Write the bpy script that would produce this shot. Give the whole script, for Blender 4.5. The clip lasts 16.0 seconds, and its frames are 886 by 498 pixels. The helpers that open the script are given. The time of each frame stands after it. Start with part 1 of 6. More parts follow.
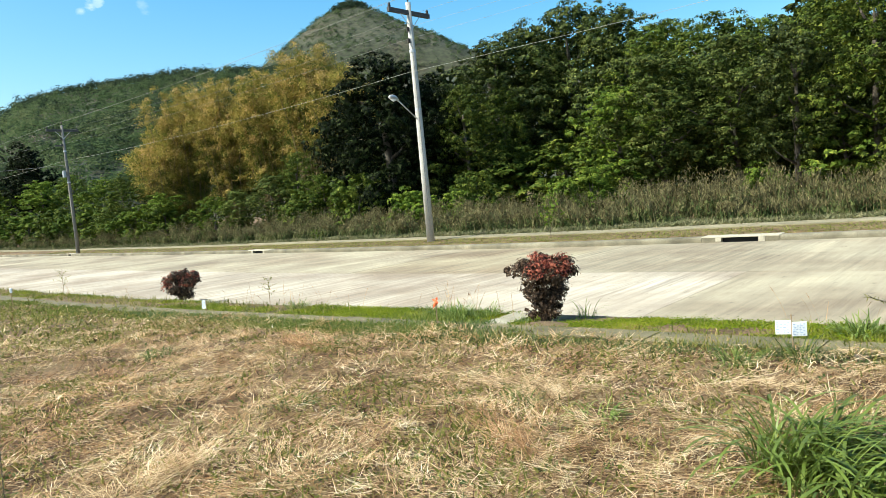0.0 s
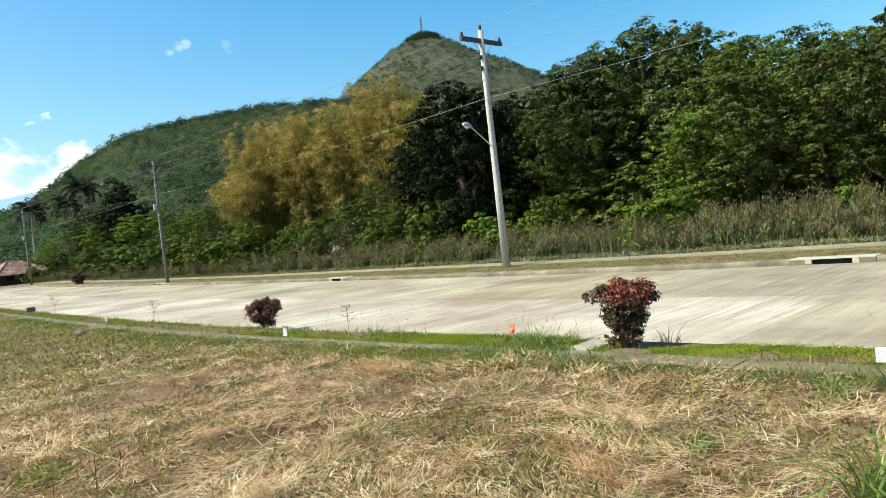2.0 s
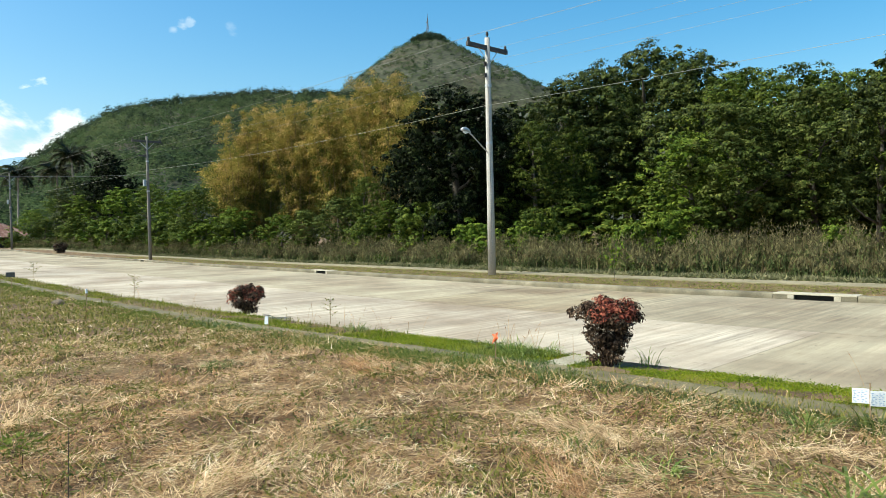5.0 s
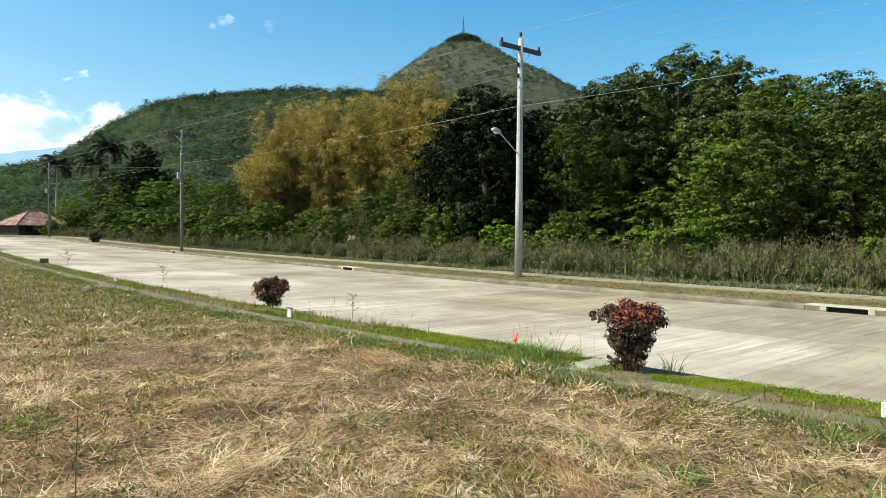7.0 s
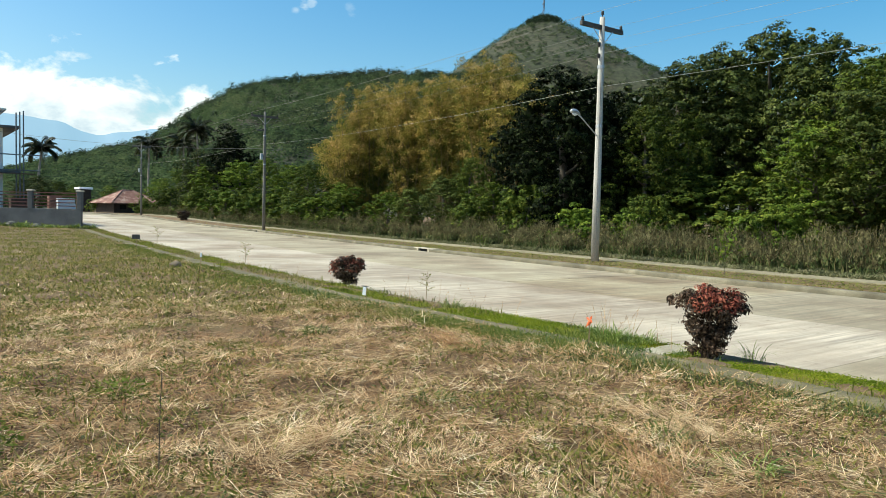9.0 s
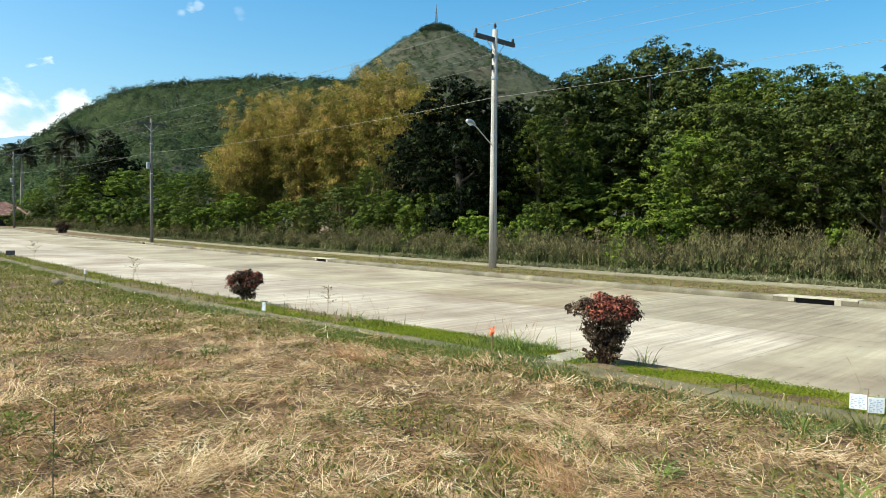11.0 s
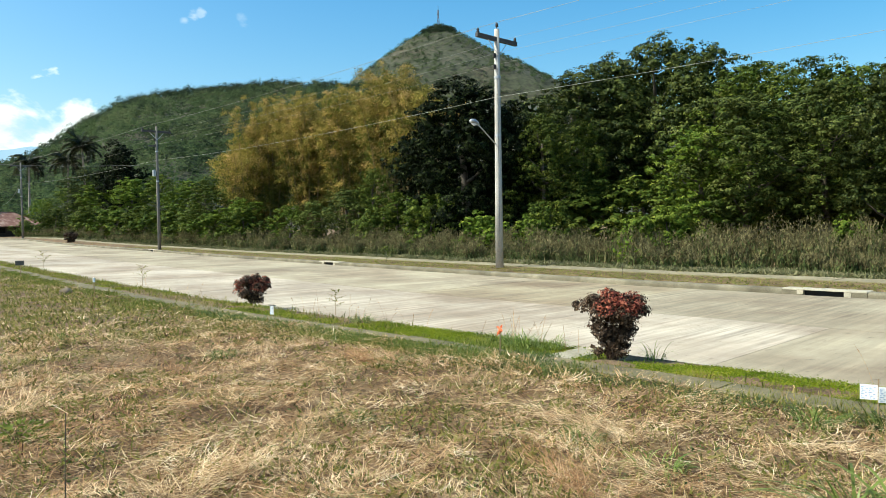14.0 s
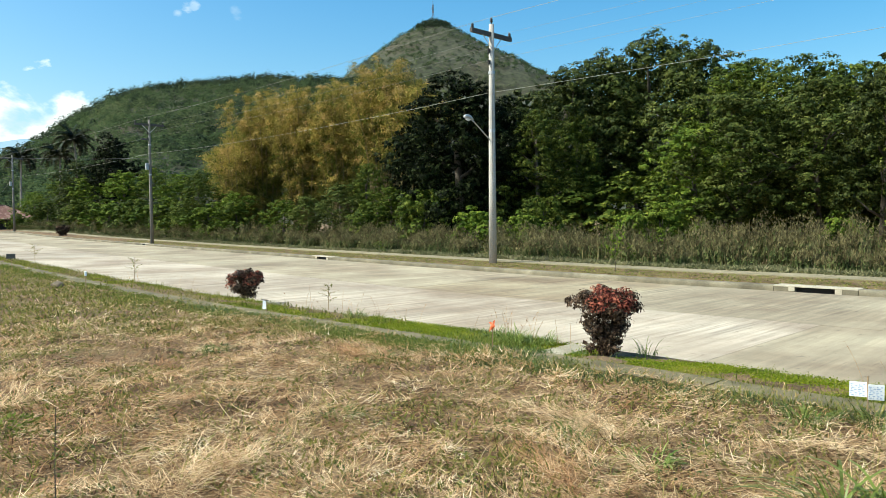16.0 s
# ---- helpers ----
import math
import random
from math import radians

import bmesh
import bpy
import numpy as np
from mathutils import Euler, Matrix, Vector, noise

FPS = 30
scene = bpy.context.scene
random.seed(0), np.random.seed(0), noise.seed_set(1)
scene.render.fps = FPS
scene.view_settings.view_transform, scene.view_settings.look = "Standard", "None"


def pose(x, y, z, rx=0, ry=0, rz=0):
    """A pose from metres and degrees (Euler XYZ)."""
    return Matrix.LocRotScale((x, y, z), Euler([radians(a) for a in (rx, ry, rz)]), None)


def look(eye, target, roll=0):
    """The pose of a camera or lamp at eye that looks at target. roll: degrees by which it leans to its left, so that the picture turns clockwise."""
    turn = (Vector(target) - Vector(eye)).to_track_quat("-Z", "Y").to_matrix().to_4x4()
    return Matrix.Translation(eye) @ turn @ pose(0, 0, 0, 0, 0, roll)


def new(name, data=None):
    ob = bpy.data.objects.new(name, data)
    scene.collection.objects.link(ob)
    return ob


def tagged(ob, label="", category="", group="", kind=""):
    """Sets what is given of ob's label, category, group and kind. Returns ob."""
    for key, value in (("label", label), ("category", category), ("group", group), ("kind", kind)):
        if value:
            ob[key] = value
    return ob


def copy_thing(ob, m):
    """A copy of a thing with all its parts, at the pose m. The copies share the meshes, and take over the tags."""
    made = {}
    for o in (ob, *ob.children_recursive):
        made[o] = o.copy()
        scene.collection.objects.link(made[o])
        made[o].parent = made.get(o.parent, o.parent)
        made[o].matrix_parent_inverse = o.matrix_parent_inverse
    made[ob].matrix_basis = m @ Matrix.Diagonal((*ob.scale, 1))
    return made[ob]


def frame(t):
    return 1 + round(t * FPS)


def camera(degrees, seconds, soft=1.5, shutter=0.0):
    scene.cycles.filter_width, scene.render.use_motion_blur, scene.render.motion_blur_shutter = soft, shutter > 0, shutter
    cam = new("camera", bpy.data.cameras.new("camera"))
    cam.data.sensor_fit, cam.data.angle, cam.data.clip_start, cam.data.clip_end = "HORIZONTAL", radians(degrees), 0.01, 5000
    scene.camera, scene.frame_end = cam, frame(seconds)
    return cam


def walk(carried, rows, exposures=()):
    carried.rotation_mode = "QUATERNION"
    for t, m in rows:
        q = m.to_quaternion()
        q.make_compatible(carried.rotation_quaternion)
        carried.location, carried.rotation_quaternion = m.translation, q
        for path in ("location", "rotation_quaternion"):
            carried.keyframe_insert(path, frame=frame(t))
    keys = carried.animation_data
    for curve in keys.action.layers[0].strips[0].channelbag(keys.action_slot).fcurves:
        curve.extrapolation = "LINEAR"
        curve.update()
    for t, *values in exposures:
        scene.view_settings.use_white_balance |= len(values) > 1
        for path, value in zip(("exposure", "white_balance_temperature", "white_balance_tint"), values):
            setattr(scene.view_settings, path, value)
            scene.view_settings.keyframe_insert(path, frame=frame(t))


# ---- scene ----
EYE = Vector((0, 0, 1.6))
cam = camera(61.96, 16.0, soft=0.5)
# seconds, heading to the left of +y, tilt, lean, sway of the hand-held camera about the eye point
TURNS = (
    (0, 40.29, -4.09, -5.49, 0.053, -0.045, -0.006), (0.5, 38.51, -2.93, -5.51, 0.060, -0.034, -0.014),
    (1, 39.41, -5.15, -6.61, 0.026, -0.040, -0.021), (1.5, 41.54, -4.09, -6.94, 0.035, -0.024, -0.017),
    (2, 45.88, -1.48, -6.51, 0.034, -0.041, 0.003), (2.5, 42.31, -0.51, -5.15, 0.043, -0.056, -0.004),
    (3, 41.97, -0.98, -4.83, 0.048, -0.046, -0.016), (3.5, 41.98, -1.50, -4.46, 0.039, -0.071, -0.005),
    (4, 41.09, -1.02, -3.78, 0.036, -0.079, -0.014), (4.5, 42.13, -1.76, -2.73, 0.026, -0.077, 0.013),
    (4.7, 43.42, -1.65, -2.36, 0.008, -0.085, 0.019), (6.8, 48.24, -1.24, 1.56, 0.001, 0.025, -0.037),
    (7, 47.04, -1.26, 0.46, 0.004, 0.029, -0.034), (7.5, 49.95, -2.14, 1.51, -0.038, -0.042, -0.037),
    (8, 56.40, -3.99, 1.10, -0.031, -0.016, -0.046), (8.5, 55.64, -2.07, 0.46, -0.045, -0.038, -0.038),
    (9, 52.88, -2.66, 1.27, 0.004, 0.057, -0.071), (9.5, 46.65, -3.14, 1.07, -0.012, 0.038, -0.049),
    (9.7, 43.96, -3.32, 0.89, -0.021, 0.021, -0.035), (11.8, 45.36, -1.22, 0.33, -0.010, -0.013, 0.014),
    (12, 44.15, -1.08, -0.18, 0.000, 0.003, -0.006), (12.5, 42.48, -2.24, 0.78, -0.001, 0.010, -0.008),
    (13, 44.49, -1.05, -0.20, -0.024, -0.002, 0.021), (13.5, 45.26, -0.46, -1.07, -0.009, -0.019, 0.018),
    (14, 45.49, -1.92, -0.84, -0.004, -0.008, -0.004), (14.5, 45.70, -1.78, -1.00, 0.001, -0.006, 0.001),
    (15, 45.96, -2.05, -1.05, 0.002, -0.017, -0.006), (15.5, 45.26, -2.70, -0.26, -0.001, -0.002, -0.007),
    (16, 45.00, -2.30, -0.53, -0.000, 0.000, 0.000)
)


def aim(heading, tilt, lean, sx, sy, sz):
    eye = EYE + Vector((sx, sy, sz))
    a, b = radians(heading), radians(tilt)
    return look(eye, eye + Vector((-math.sin(a) * math.cos(b), math.cos(a) * math.cos(b), math.sin(b))), lean)


walk(cam, [(row[0], aim(*row[1:])) for row in TURNS], exposures=((0, 0.49, 6640, -1.5), (2, 0.32, 6640, -1.5), (4.5, 0.22, 6640, -1.5), (7, 0.18, 6640, -1.5), (8.5, 0.06, 6640, -1.5), (9.5, 0.07, 6640, -1.5), (12, 0.27, 6640, -1.5), (16, 0.25, 6640, -1.5)))

# ---- light ----
SUN_EL, SUN_FROM = 50, Vector((-0.53, -0.85))
sun = new("sun", bpy.data.lights.new("sun", "SUN"))
sun.data.energy, sun.data.angle, sun.data.color = 5.0, radians(0.5), (1.0, 0.955, 0.88)
s_dir = Vector((SUN_FROM.x, SUN_FROM.y, 1.0 * math.tan(radians(SUN_EL))))
sun.matrix_world = look(s_dir.normalized() * 60, (0, 0, 0))

world = bpy.data.worlds.new("sky")
scene.world = world
world.use_nodes = True
wn, wl = world.node_tree.nodes, world.node_tree.links
wn.clear()


def wnode(kind, **kw):
    n = wn.new(kind)
    for k, v in kw.items():
        n.inputs[k].default_value = v
    return n


def wmath(op, a, b=None, clamp=False):
    n = wn.new("ShaderNodeMath")
    n.operation, n.use_clamp = op, clamp
    for i, v in enumerate((a, b)):
        if v is None:
            continue
        if isinstance(v, (int, float)):
            n.inputs[i].default_value = v
        else:
            wl.new(v, n.inputs[i])
    return n.outputs[0]


sky = wn.new("ShaderNodeTexSky")
sky.sky_type, sky.sun_disc = "NISHITA", False
sky.sun_elevation, sky.sun_rotation = radians(SUN_EL), math.atan2(SUN_FROM.x, SUN_FROM.y) % (2 * math.pi)
sky.air_density, sky.dust_density, sky.ozone_density = 1.0, 2.2, 1.0
way = wn.new("ShaderNodeTexCoord")
sep = wn.new("ShaderNodeSeparateXYZ")
wl.new(way.outputs["Generated"], sep.inputs[0])
# cumulus: noise on the direction, squeezed upright, in a band over the horizon towards -x
stretch = wn.new("ShaderNodeVectorMath")
stretch.operation = "MULTIPLY"
stretch.inputs[1].default_value = (11.0, 11.0, 21.0)
wl.new(way.outputs["Generated"], stretch.inputs[0])
puff = wnode("ShaderNodeTexNoise", Scale=1.0, Detail=9.0, Roughness=0.55, Distortion=0.25)
wl.new(stretch.outputs[0], puff.inputs["Vector"])
toward = wmath("MULTIPLY", wmath("SUBTRACT", wmath("MULTIPLY", sep.outputs[0], -1.0), 0.845), 8.0, True)
top = wmath("ADD", wmath("MULTIPLY", toward, 0.095), 0.075)
depth = wmath("MINIMUM", wmath("MULTIPLY", wmath("SUBTRACT", top, sep.outputs[2]), 4.5), 0.30)
cover = wmath("MULTIPLY", wmath("ADD", wmath("SUBTRACT", puff.outputs[0], 0.50), depth), 10.0, True)
cover = wmath("MULTIPLY", cover, wmath("MULTIPLY", toward, 4.0, True))
# a few thin wisps higher up
wisp = wnode("ShaderNodeTexNoise", Scale=3.2, Detail=6.0, Roughness=0.6, Distortion=0.4)
wl.new(stretch.outputs[0], wisp.inputs["Vector"])
thin = 0.0
for az, el, size, dense in ((64.3, 14.75, 0.016, 0.32), (63.8, 14.95, 0.018, 0.4), (63.3, 15.2, 0.014, 0.3), (60.4, 15.2, 0.020, 0.13), (80.0, 16.6, 0.05, 0.7), (30.0, 24.0, 0.05, 0.3)):
    a, e = radians(az), radians(el)
    gap = wn.new("ShaderNodeVectorMath")
    gap.operation = "DISTANCE"
    gap.inputs[1].default_value = (-math.sin(a) * math.cos(e), math.cos(a) * math.cos(e), math.sin(e))
    wl.new(way.outputs["Generated"], gap.inputs[0])
    near = wmath("SUBTRACT", 1.0, wmath("DIVIDE", gap.outputs["Value"], size), True)
    spot = wmath("MULTIPLY", wmath("MULTIPLY", wmath("SUBTRACT", wmath("ADD", wisp.outputs[0], wmath("MULTIPLY", near, 0.5)), 0.78), 5.0, True), wmath("MULTIPLY", wmath("MULTIPLY", near, 3.0, True), dense))
    thin = wmath("MAXIMUM", spot, thin)
all_cloud = wmath("MAXIMUM", cover, thin)
# lit above, greyer below: the same noise read a little higher up
lifted = wn.new("ShaderNodeVectorMath")
lifted.operation = "ADD"
lifted.inputs[1].default_value = (-0.10, -0.10, 0.38)
wl.new(stretch.outputs[0], lifted.inputs[0])
above = wnode("ShaderNodeTexNoise", Scale=1.0, Detail=6.0, Roughness=0.55, Distortion=0.25)
wl.new(lifted.outputs[0], above.inputs["Vector"])
relief = wmath("ADD", wmath("MULTIPLY", wmath("SUBTRACT", puff.outputs[0], above.outputs[0]), 2.6), 0.62, True)
tone = wn.new("ShaderNodeValToRGB")
tone.color_ramp.elements[0].position, tone.color_ramp.elements[0].color = 0.15, (5.2, 6.1, 7.1, 1)
tone.color_ramp.elements[1].position, tone.color_ramp.elements[1].color = 0.75, (8.6, 8.8, 9.1, 1)
wl.new(relief, tone.inputs[0])
mixed = wn.new("ShaderNodeMix")
mixed.data_type = "RGBA"
wl.new(all_cloud, mixed.inputs["Factor"])
deep = wnode("ShaderNodeHueSaturation", Hue=0.495, Saturation=1.52, Value=1.44)
wl.new(sky.outputs[0], deep.inputs["Color"])
wl.new(deep.outputs[0], mixed.inputs["A"])
wl.new(tone.outputs[0], mixed.inputs["B"])
back = wnode("ShaderNodeBackground", Strength=0.13)
wl.new(mixed.outputs["Result"], back.inputs["Color"])
wl.new(back.outputs[0], wn.new("ShaderNodeOutputWorld").inputs["Surface"])

# ---- materials ----


def ramp_node(nodes, stops):
    n = nodes.new("ShaderNodeValToRGB")
    els = n.color_ramp.elements
    while len(els) < len(stops):
        els.new(0.5)
    for e, (p, c) in zip(els, stops):
        e.position, e.color = p, (*c, 1)
    return n


def surface(name, stops, scale=4.0, rough=0.85, bump=0.2, fine=60.0, stretch=(1, 1, 1), speck=0.25, vary=0.0, metal=0.0, turn=0.0):
    """Noise between colours at one scale, darkened and lightened by a finer grain, with relief of the grain."""
    m = bpy.data.materials.new(name)
    m.use_nodes = True
    nodes, links = m.node_tree.nodes, m.node_tree.links
    bsdf = nodes["Principled BSDF"]
    bsdf.inputs["Roughness"].default_value, bsdf.inputs["Metallic"].default_value = rough, metal
    co = nodes.new("ShaderNodeTexCoord")
    mp = nodes.new("ShaderNodeMapping")
    mp.inputs["Scale"].default_value = stretch
    mp.inputs["Rotation"].default_value = (0, 0, radians(turn))
    links.new(co.outputs["Object"], mp.inputs[0])
    big = nodes.new("ShaderNodeTexNoise")
    big.inputs["Scale"].default_value, big.inputs["Detail"].default_value, big.inputs["Roughness"].default_value = scale, 7, 0.62
    links.new(mp.outputs[0], big.inputs["Vector"])
    ramp = ramp_node(nodes, stops)
    links.new(big.outputs[0], ramp.inputs[0])
    grain = nodes.new("ShaderNodeTexNoise")
    grain.inputs["Scale"].default_value, grain.inputs["Detail"].default_value = fine, 4
    links.new(co.outputs["Object"], grain.inputs["Vector"])
    span = nodes.new("ShaderNodeMapRange")
    span.inputs["To Min"].default_value, span.inputs["To Max"].default_value = 1 - speck, 1 + speck
    span.inputs["From Min"].default_value, span.inputs["From Max"].default_value = 0.3, 0.7
    links.new(grain.outputs[0], span.inputs[0])
    mul = nodes.new("ShaderNodeVectorMath")
    mul.operation = "SCALE"
    links.new(ramp.outputs[0], mul.inputs[0])
    links.new(span.outputs[0], mul.inputs["Scale"])
    out = mul.outputs[0]
    if vary:
        info = nodes.new("ShaderNodeObjectInfo")
        sp2 = nodes.new("ShaderNodeMapRange")
        sp2.inputs["To Min"].default_value, sp2.inputs["To Max"].default_value = 1 - vary, 1 + vary
        links.new(info.outputs["Random"], sp2.inputs[0])
        mul2 = nodes.new("ShaderNodeVectorMath")
        mul2.operation = "SCALE"
        links.new(out, mul2.inputs[0])
        links.new(sp2.outputs[0], mul2.inputs["Scale"])
        out = mul2.outputs[0]
    links.new(out, bsdf.inputs["Base Color"])
    if bump:
        b = nodes.new("ShaderNodeBump")
        b.inputs["Strength"].default_value, b.inputs["Distance"].default_value = bump, 0.02
        links.new(grain.outputs[0], b.inputs["Height"])
        links.new(b.outputs[0], bsdf.inputs["Normal"])
    return m


def foliage(name, stops, through_light=0.3, rough=0.55, patch=0.5, gloss=0.12, island=0.55, wide=None, each=0.0):
    """Leaves: one tone an island, patches over the whole plant, some light through the blade."""
    m = bpy.data.materials.new(name)
    m.use_nodes = True
    nodes, links = m.node_tree.nodes, m.node_tree.links
    bsdf = nodes["Principled BSDF"]
    bsdf.inputs["Roughness"].default_value = rough
    bsdf.inputs["Specular IOR Level"].default_value = gloss
    geo = nodes.new("ShaderNodeNewGeometry")
    co = nodes.new("ShaderNodeTexCoord")
    big = nodes.new("ShaderNodeTexNoise")
    big.inputs["Scale"].default_value, big.inputs["Detail"].default_value = patch, 3
    links.new(co.outputs["Object"], big.inputs["Vector"])
    add = nodes.new("ShaderNodeMath")
    add.operation = "MULTIPLY_ADD"
    add.inputs[1].default_value = island
    links.new(geo.outputs["Random Per Island"], add.inputs[0])
    sub = nodes.new("ShaderNodeMath")
    sub.operation = "MULTIPLY_ADD"
    wide = 1.3 + 1.2 * (0.55 - island) if wide is None else wide
    sub.inputs[1].default_value, sub.inputs[2].default_value = wide, 0.5 - 0.5 * wide - 0.5 * island
    links.new(big.outputs[0], sub.inputs[0])
    links.new(sub.outputs[0], add.inputs[2])
    ramp = ramp_node(nodes, stops)
    links.new(add.outputs[0], ramp.inputs[0])
    tone_out = ramp.outputs[0]
    if each:
        info = nodes.new("ShaderNodeObjectInfo")
        own = nodes.new("ShaderNodeMapRange")
        own.inputs["To Min"].default_value, own.inputs["To Max"].default_value = 1 - each, 1 + each
        links.new(info.outputs["Random"], own.inputs[0])
        mul = nodes.new("ShaderNodeVectorMath")
        mul.operation = "SCALE"
        links.new(tone_out, mul.inputs[0])
        links.new(own.outputs[0], mul.inputs["Scale"])
        tone_out = mul.outputs[0]
    links.new(tone_out, bsdf.inputs["Base Color"])
    tr = nodes.new("ShaderNodeBsdfTranslucent")
    links.new(tone_out, tr.inputs[0])
    mix = nodes.new("ShaderNodeMixShader")
    mix.inputs[0].default_value = through_light
    links.new(bsdf.outputs[0], mix.inputs[1])
    links.new(tr.outputs[0], mix.inputs[2])
    links.new(mix.outputs[0], nodes["Material Output"].inputs["Surface"])
    return m


M = {}
M["field"] = surface("dry_field", [(0.30, (0.070, 0.040, 0.019)), (0.45, (0.135, 0.080, 0.038)), (0.58, (0.21, 0.140, 0.070)), (0.72, (0.11, 0.108, 0.034))], 1.3, 0.95, 0.9, 30, speck=0.55)


def road_concrete(name, pale, stained):
    """Brushed concrete: broad stains, brush marks across the road worn pale in patches, fine grain, one tone a slab."""
    m = bpy.data.materials.new(name)
    m.use_nodes = True
    nodes, links = m.node_tree.nodes, m.node_tree.links
    bsdf = nodes["Principled BSDF"]
    bsdf.inputs["Roughness"].default_value = 0.85
    co = nodes.new("ShaderNodeTexCoord")

    def noise_at(scale, detail, rough=0.55, turn=0.0):
        mp = nodes.new("ShaderNodeMapping")
        mp.inputs["Scale"].default_value = scale
        mp.inputs["Rotation"].default_value = (0, 0, radians(turn))
        links.new(co.outputs["Object"], mp.inputs[0])
        n = nodes.new("ShaderNodeTexNoise")
        n.inputs["Scale"].default_value, n.inputs["Detail"].default_value, n.inputs["Roughness"].default_value = 1.0, detail, rough
        links.new(mp.outputs[0], n.inputs["Vector"])
        return n.outputs[0]

    def span_of(src, a, b, lo, hi):
        n = nodes.new("ShaderNodeMapRange")
        for k_, v in (("From Min", a), ("From Max", b), ("To Min", lo), ("To Max", hi)):
            n.inputs[k_].default_value = v
        links.new(src, n.inputs[0])
        return n.outputs[0]

    def times(a, b):
        n = nodes.new("ShaderNodeMath")
        n.operation = "MULTIPLY"
        links.new(a, n.inputs[0])
        links.new(b, n.inputs[1])
        return n.outputs[0]

    stain = noise_at((0.30, 0.34, 1), 6, 0.6)
    ramp = ramp_node(nodes, [(0.36, stained), (0.50, tuple(0.55 * a + 0.45 * b for a, b in zip(pale, stained))), (0.62, pale)])
    links.new(stain, ramp.inputs[0])
    brush = span_of(noise_at((7.5, 0.28, 1), 5, 0.72, -7), 0.36, 0.66, -0.30, 0.42)
    patch = span_of(noise_at((0.55, 0.42, 1), 4, 0.6, 20), 0.40, 0.60, 0.25, 1.0)
    broad = span_of(noise_at((2.6, 0.30, 1), 4, 0.65, -9), 0.38, 0.62, 0.93, 1.07)
    worn = times(brush, patch)
    one = nodes.new("ShaderNodeMath")
    one.operation = "ADD"
    one.inputs[1].default_value = 1.0
    links.new(worn, one.inputs[0])
    grain_ = noise_at((70, 70, 70), 3)
    info = nodes.new("ShaderNodeObjectInfo")
    value = times(times(times(one.outputs[0], broad), span_of(grain_, 0.3, 0.7, 0.90, 1.10)), span_of(info.outputs["Random"], 0, 1, 0.86, 1.10))
    pits = span_of(noise_at((9, 3.5, 9), 3, 0.6, -9), 0.27, 0.36, 0.66, 1.0)
    mul = nodes.new("ShaderNodeVectorMath")
    mul.operation = "SCALE"
    links.new(ramp.outputs[0], mul.inputs[0])
    links.new(times(value, pits), mul.inputs["Scale"])
    links.new(mul.outputs[0], bsdf.inputs["Base Color"])
    b = nodes.new("ShaderNodeBump")
    b.inputs["Strength"].default_value, b.inputs["Distance"].default_value = 0.35, 0.01
    links.new(grain_, b.inputs["Height"])
    links.new(b.outputs[0], bsdf.inputs["Normal"])
    return m


M["road_mid"] = road_concrete("grey_concrete", (0.395, 0.345, 0.238), (0.226, 0.179, 0.118))
M["road"] = road_concrete("worn_concrete", (0.468, 0.408, 0.314), (0.264, 0.208, 0.146))
M["road_worn"] = road_concrete("stained_concrete", (0.355, 0.308, 0.200), (0.196, 0.147, 0.090))
M["kerb"] = surface("kerb_concrete", [(0.3, (0.085, 0.074, 0.048)), (0.5, (0.160, 0.142, 0.096)), (0.75, (0.31, 0.278, 0.195))], 1.1, 0.9, 0.35, 60, speck=0.3, vary=0.04)
M["path"] = surface("path_concrete", [(0.3, (0.088, 0.076, 0.038)), (0.5, (0.155, 0.134, 0.070)), (0.75, (0.245, 0.212, 0.118))], 2.2, 0.9, 0.4, 60, speck=0.35, vary=0.10)
M["far_path"] = surface("footpath_concrete", [(0.3, (0.17, 0.148, 0.086)), (0.5, (0.26, 0.227, 0.138)), (0.75, (0.34, 0.300, 0.192))], 1.4, 0.9, 0.3, 50, speck=0.22, vary=0.08)
M["white_concrete"] = surface("pale_concrete", [(0.3, (0.33, 0.30, 0.225)), (0.7, (0.52, 0.475, 0.375))], 4, 0.85, 0.3, 60, speck=0.2)
M["slab"] = surface("slab_concrete", [(0.3, (0.24, 0.215, 0.150)), (0.7, (0.40, 0.365, 0.27))], 4, 0.85, 0.3, 60, speck=0.25)
M["pole"] = surface("spun_concrete", [(0.3, (0.36, 0.342, 0.308)), (0.7, (0.55, 0.53, 0.485))], 1.6, 0.85, 0.2, 40, (2, 2, 0.5), 0.22)
# darker grey for the two poles farther along the road
M["pole_dark"] = surface("dark_grey_pole", [(0.3, (0.13, 0.12, 0.105)), (0.7, (0.24, 0.225, 0.20))], 1.2, 0.85, 0.2, 40, (2, 2, 0.5), 0.12)
M["dark"] = surface("shadowed_iron", [(0.3, (0.03, 0.028, 0.026)), (0.7, (0.06, 0.055, 0.05))], 5, 0.8, 0.1)
# shade of the drain slot as a near-black colour
M["slot_shade"] = surface("drain_shade", [(0.3, (0.006, 0.006, 0.005)), (0.7, (0.014, 0.013, 0.011))], 5, 0.9, 0.1)
M["arm"] = surface("weathered_timber", [(0.3, (0.045, 0.043, 0.042)), (0.7, (0.10, 0.097, 0.094))], 6, 0.85, 0.3, 50, (1, 1, 6))
M["steel"] = surface("galvanised_steel", [(0.3, (0.42, 0.43, 0.44)), (0.7, (0.56, 0.57, 0.58))], 5, 0.45, 0.05, metal=0.6)
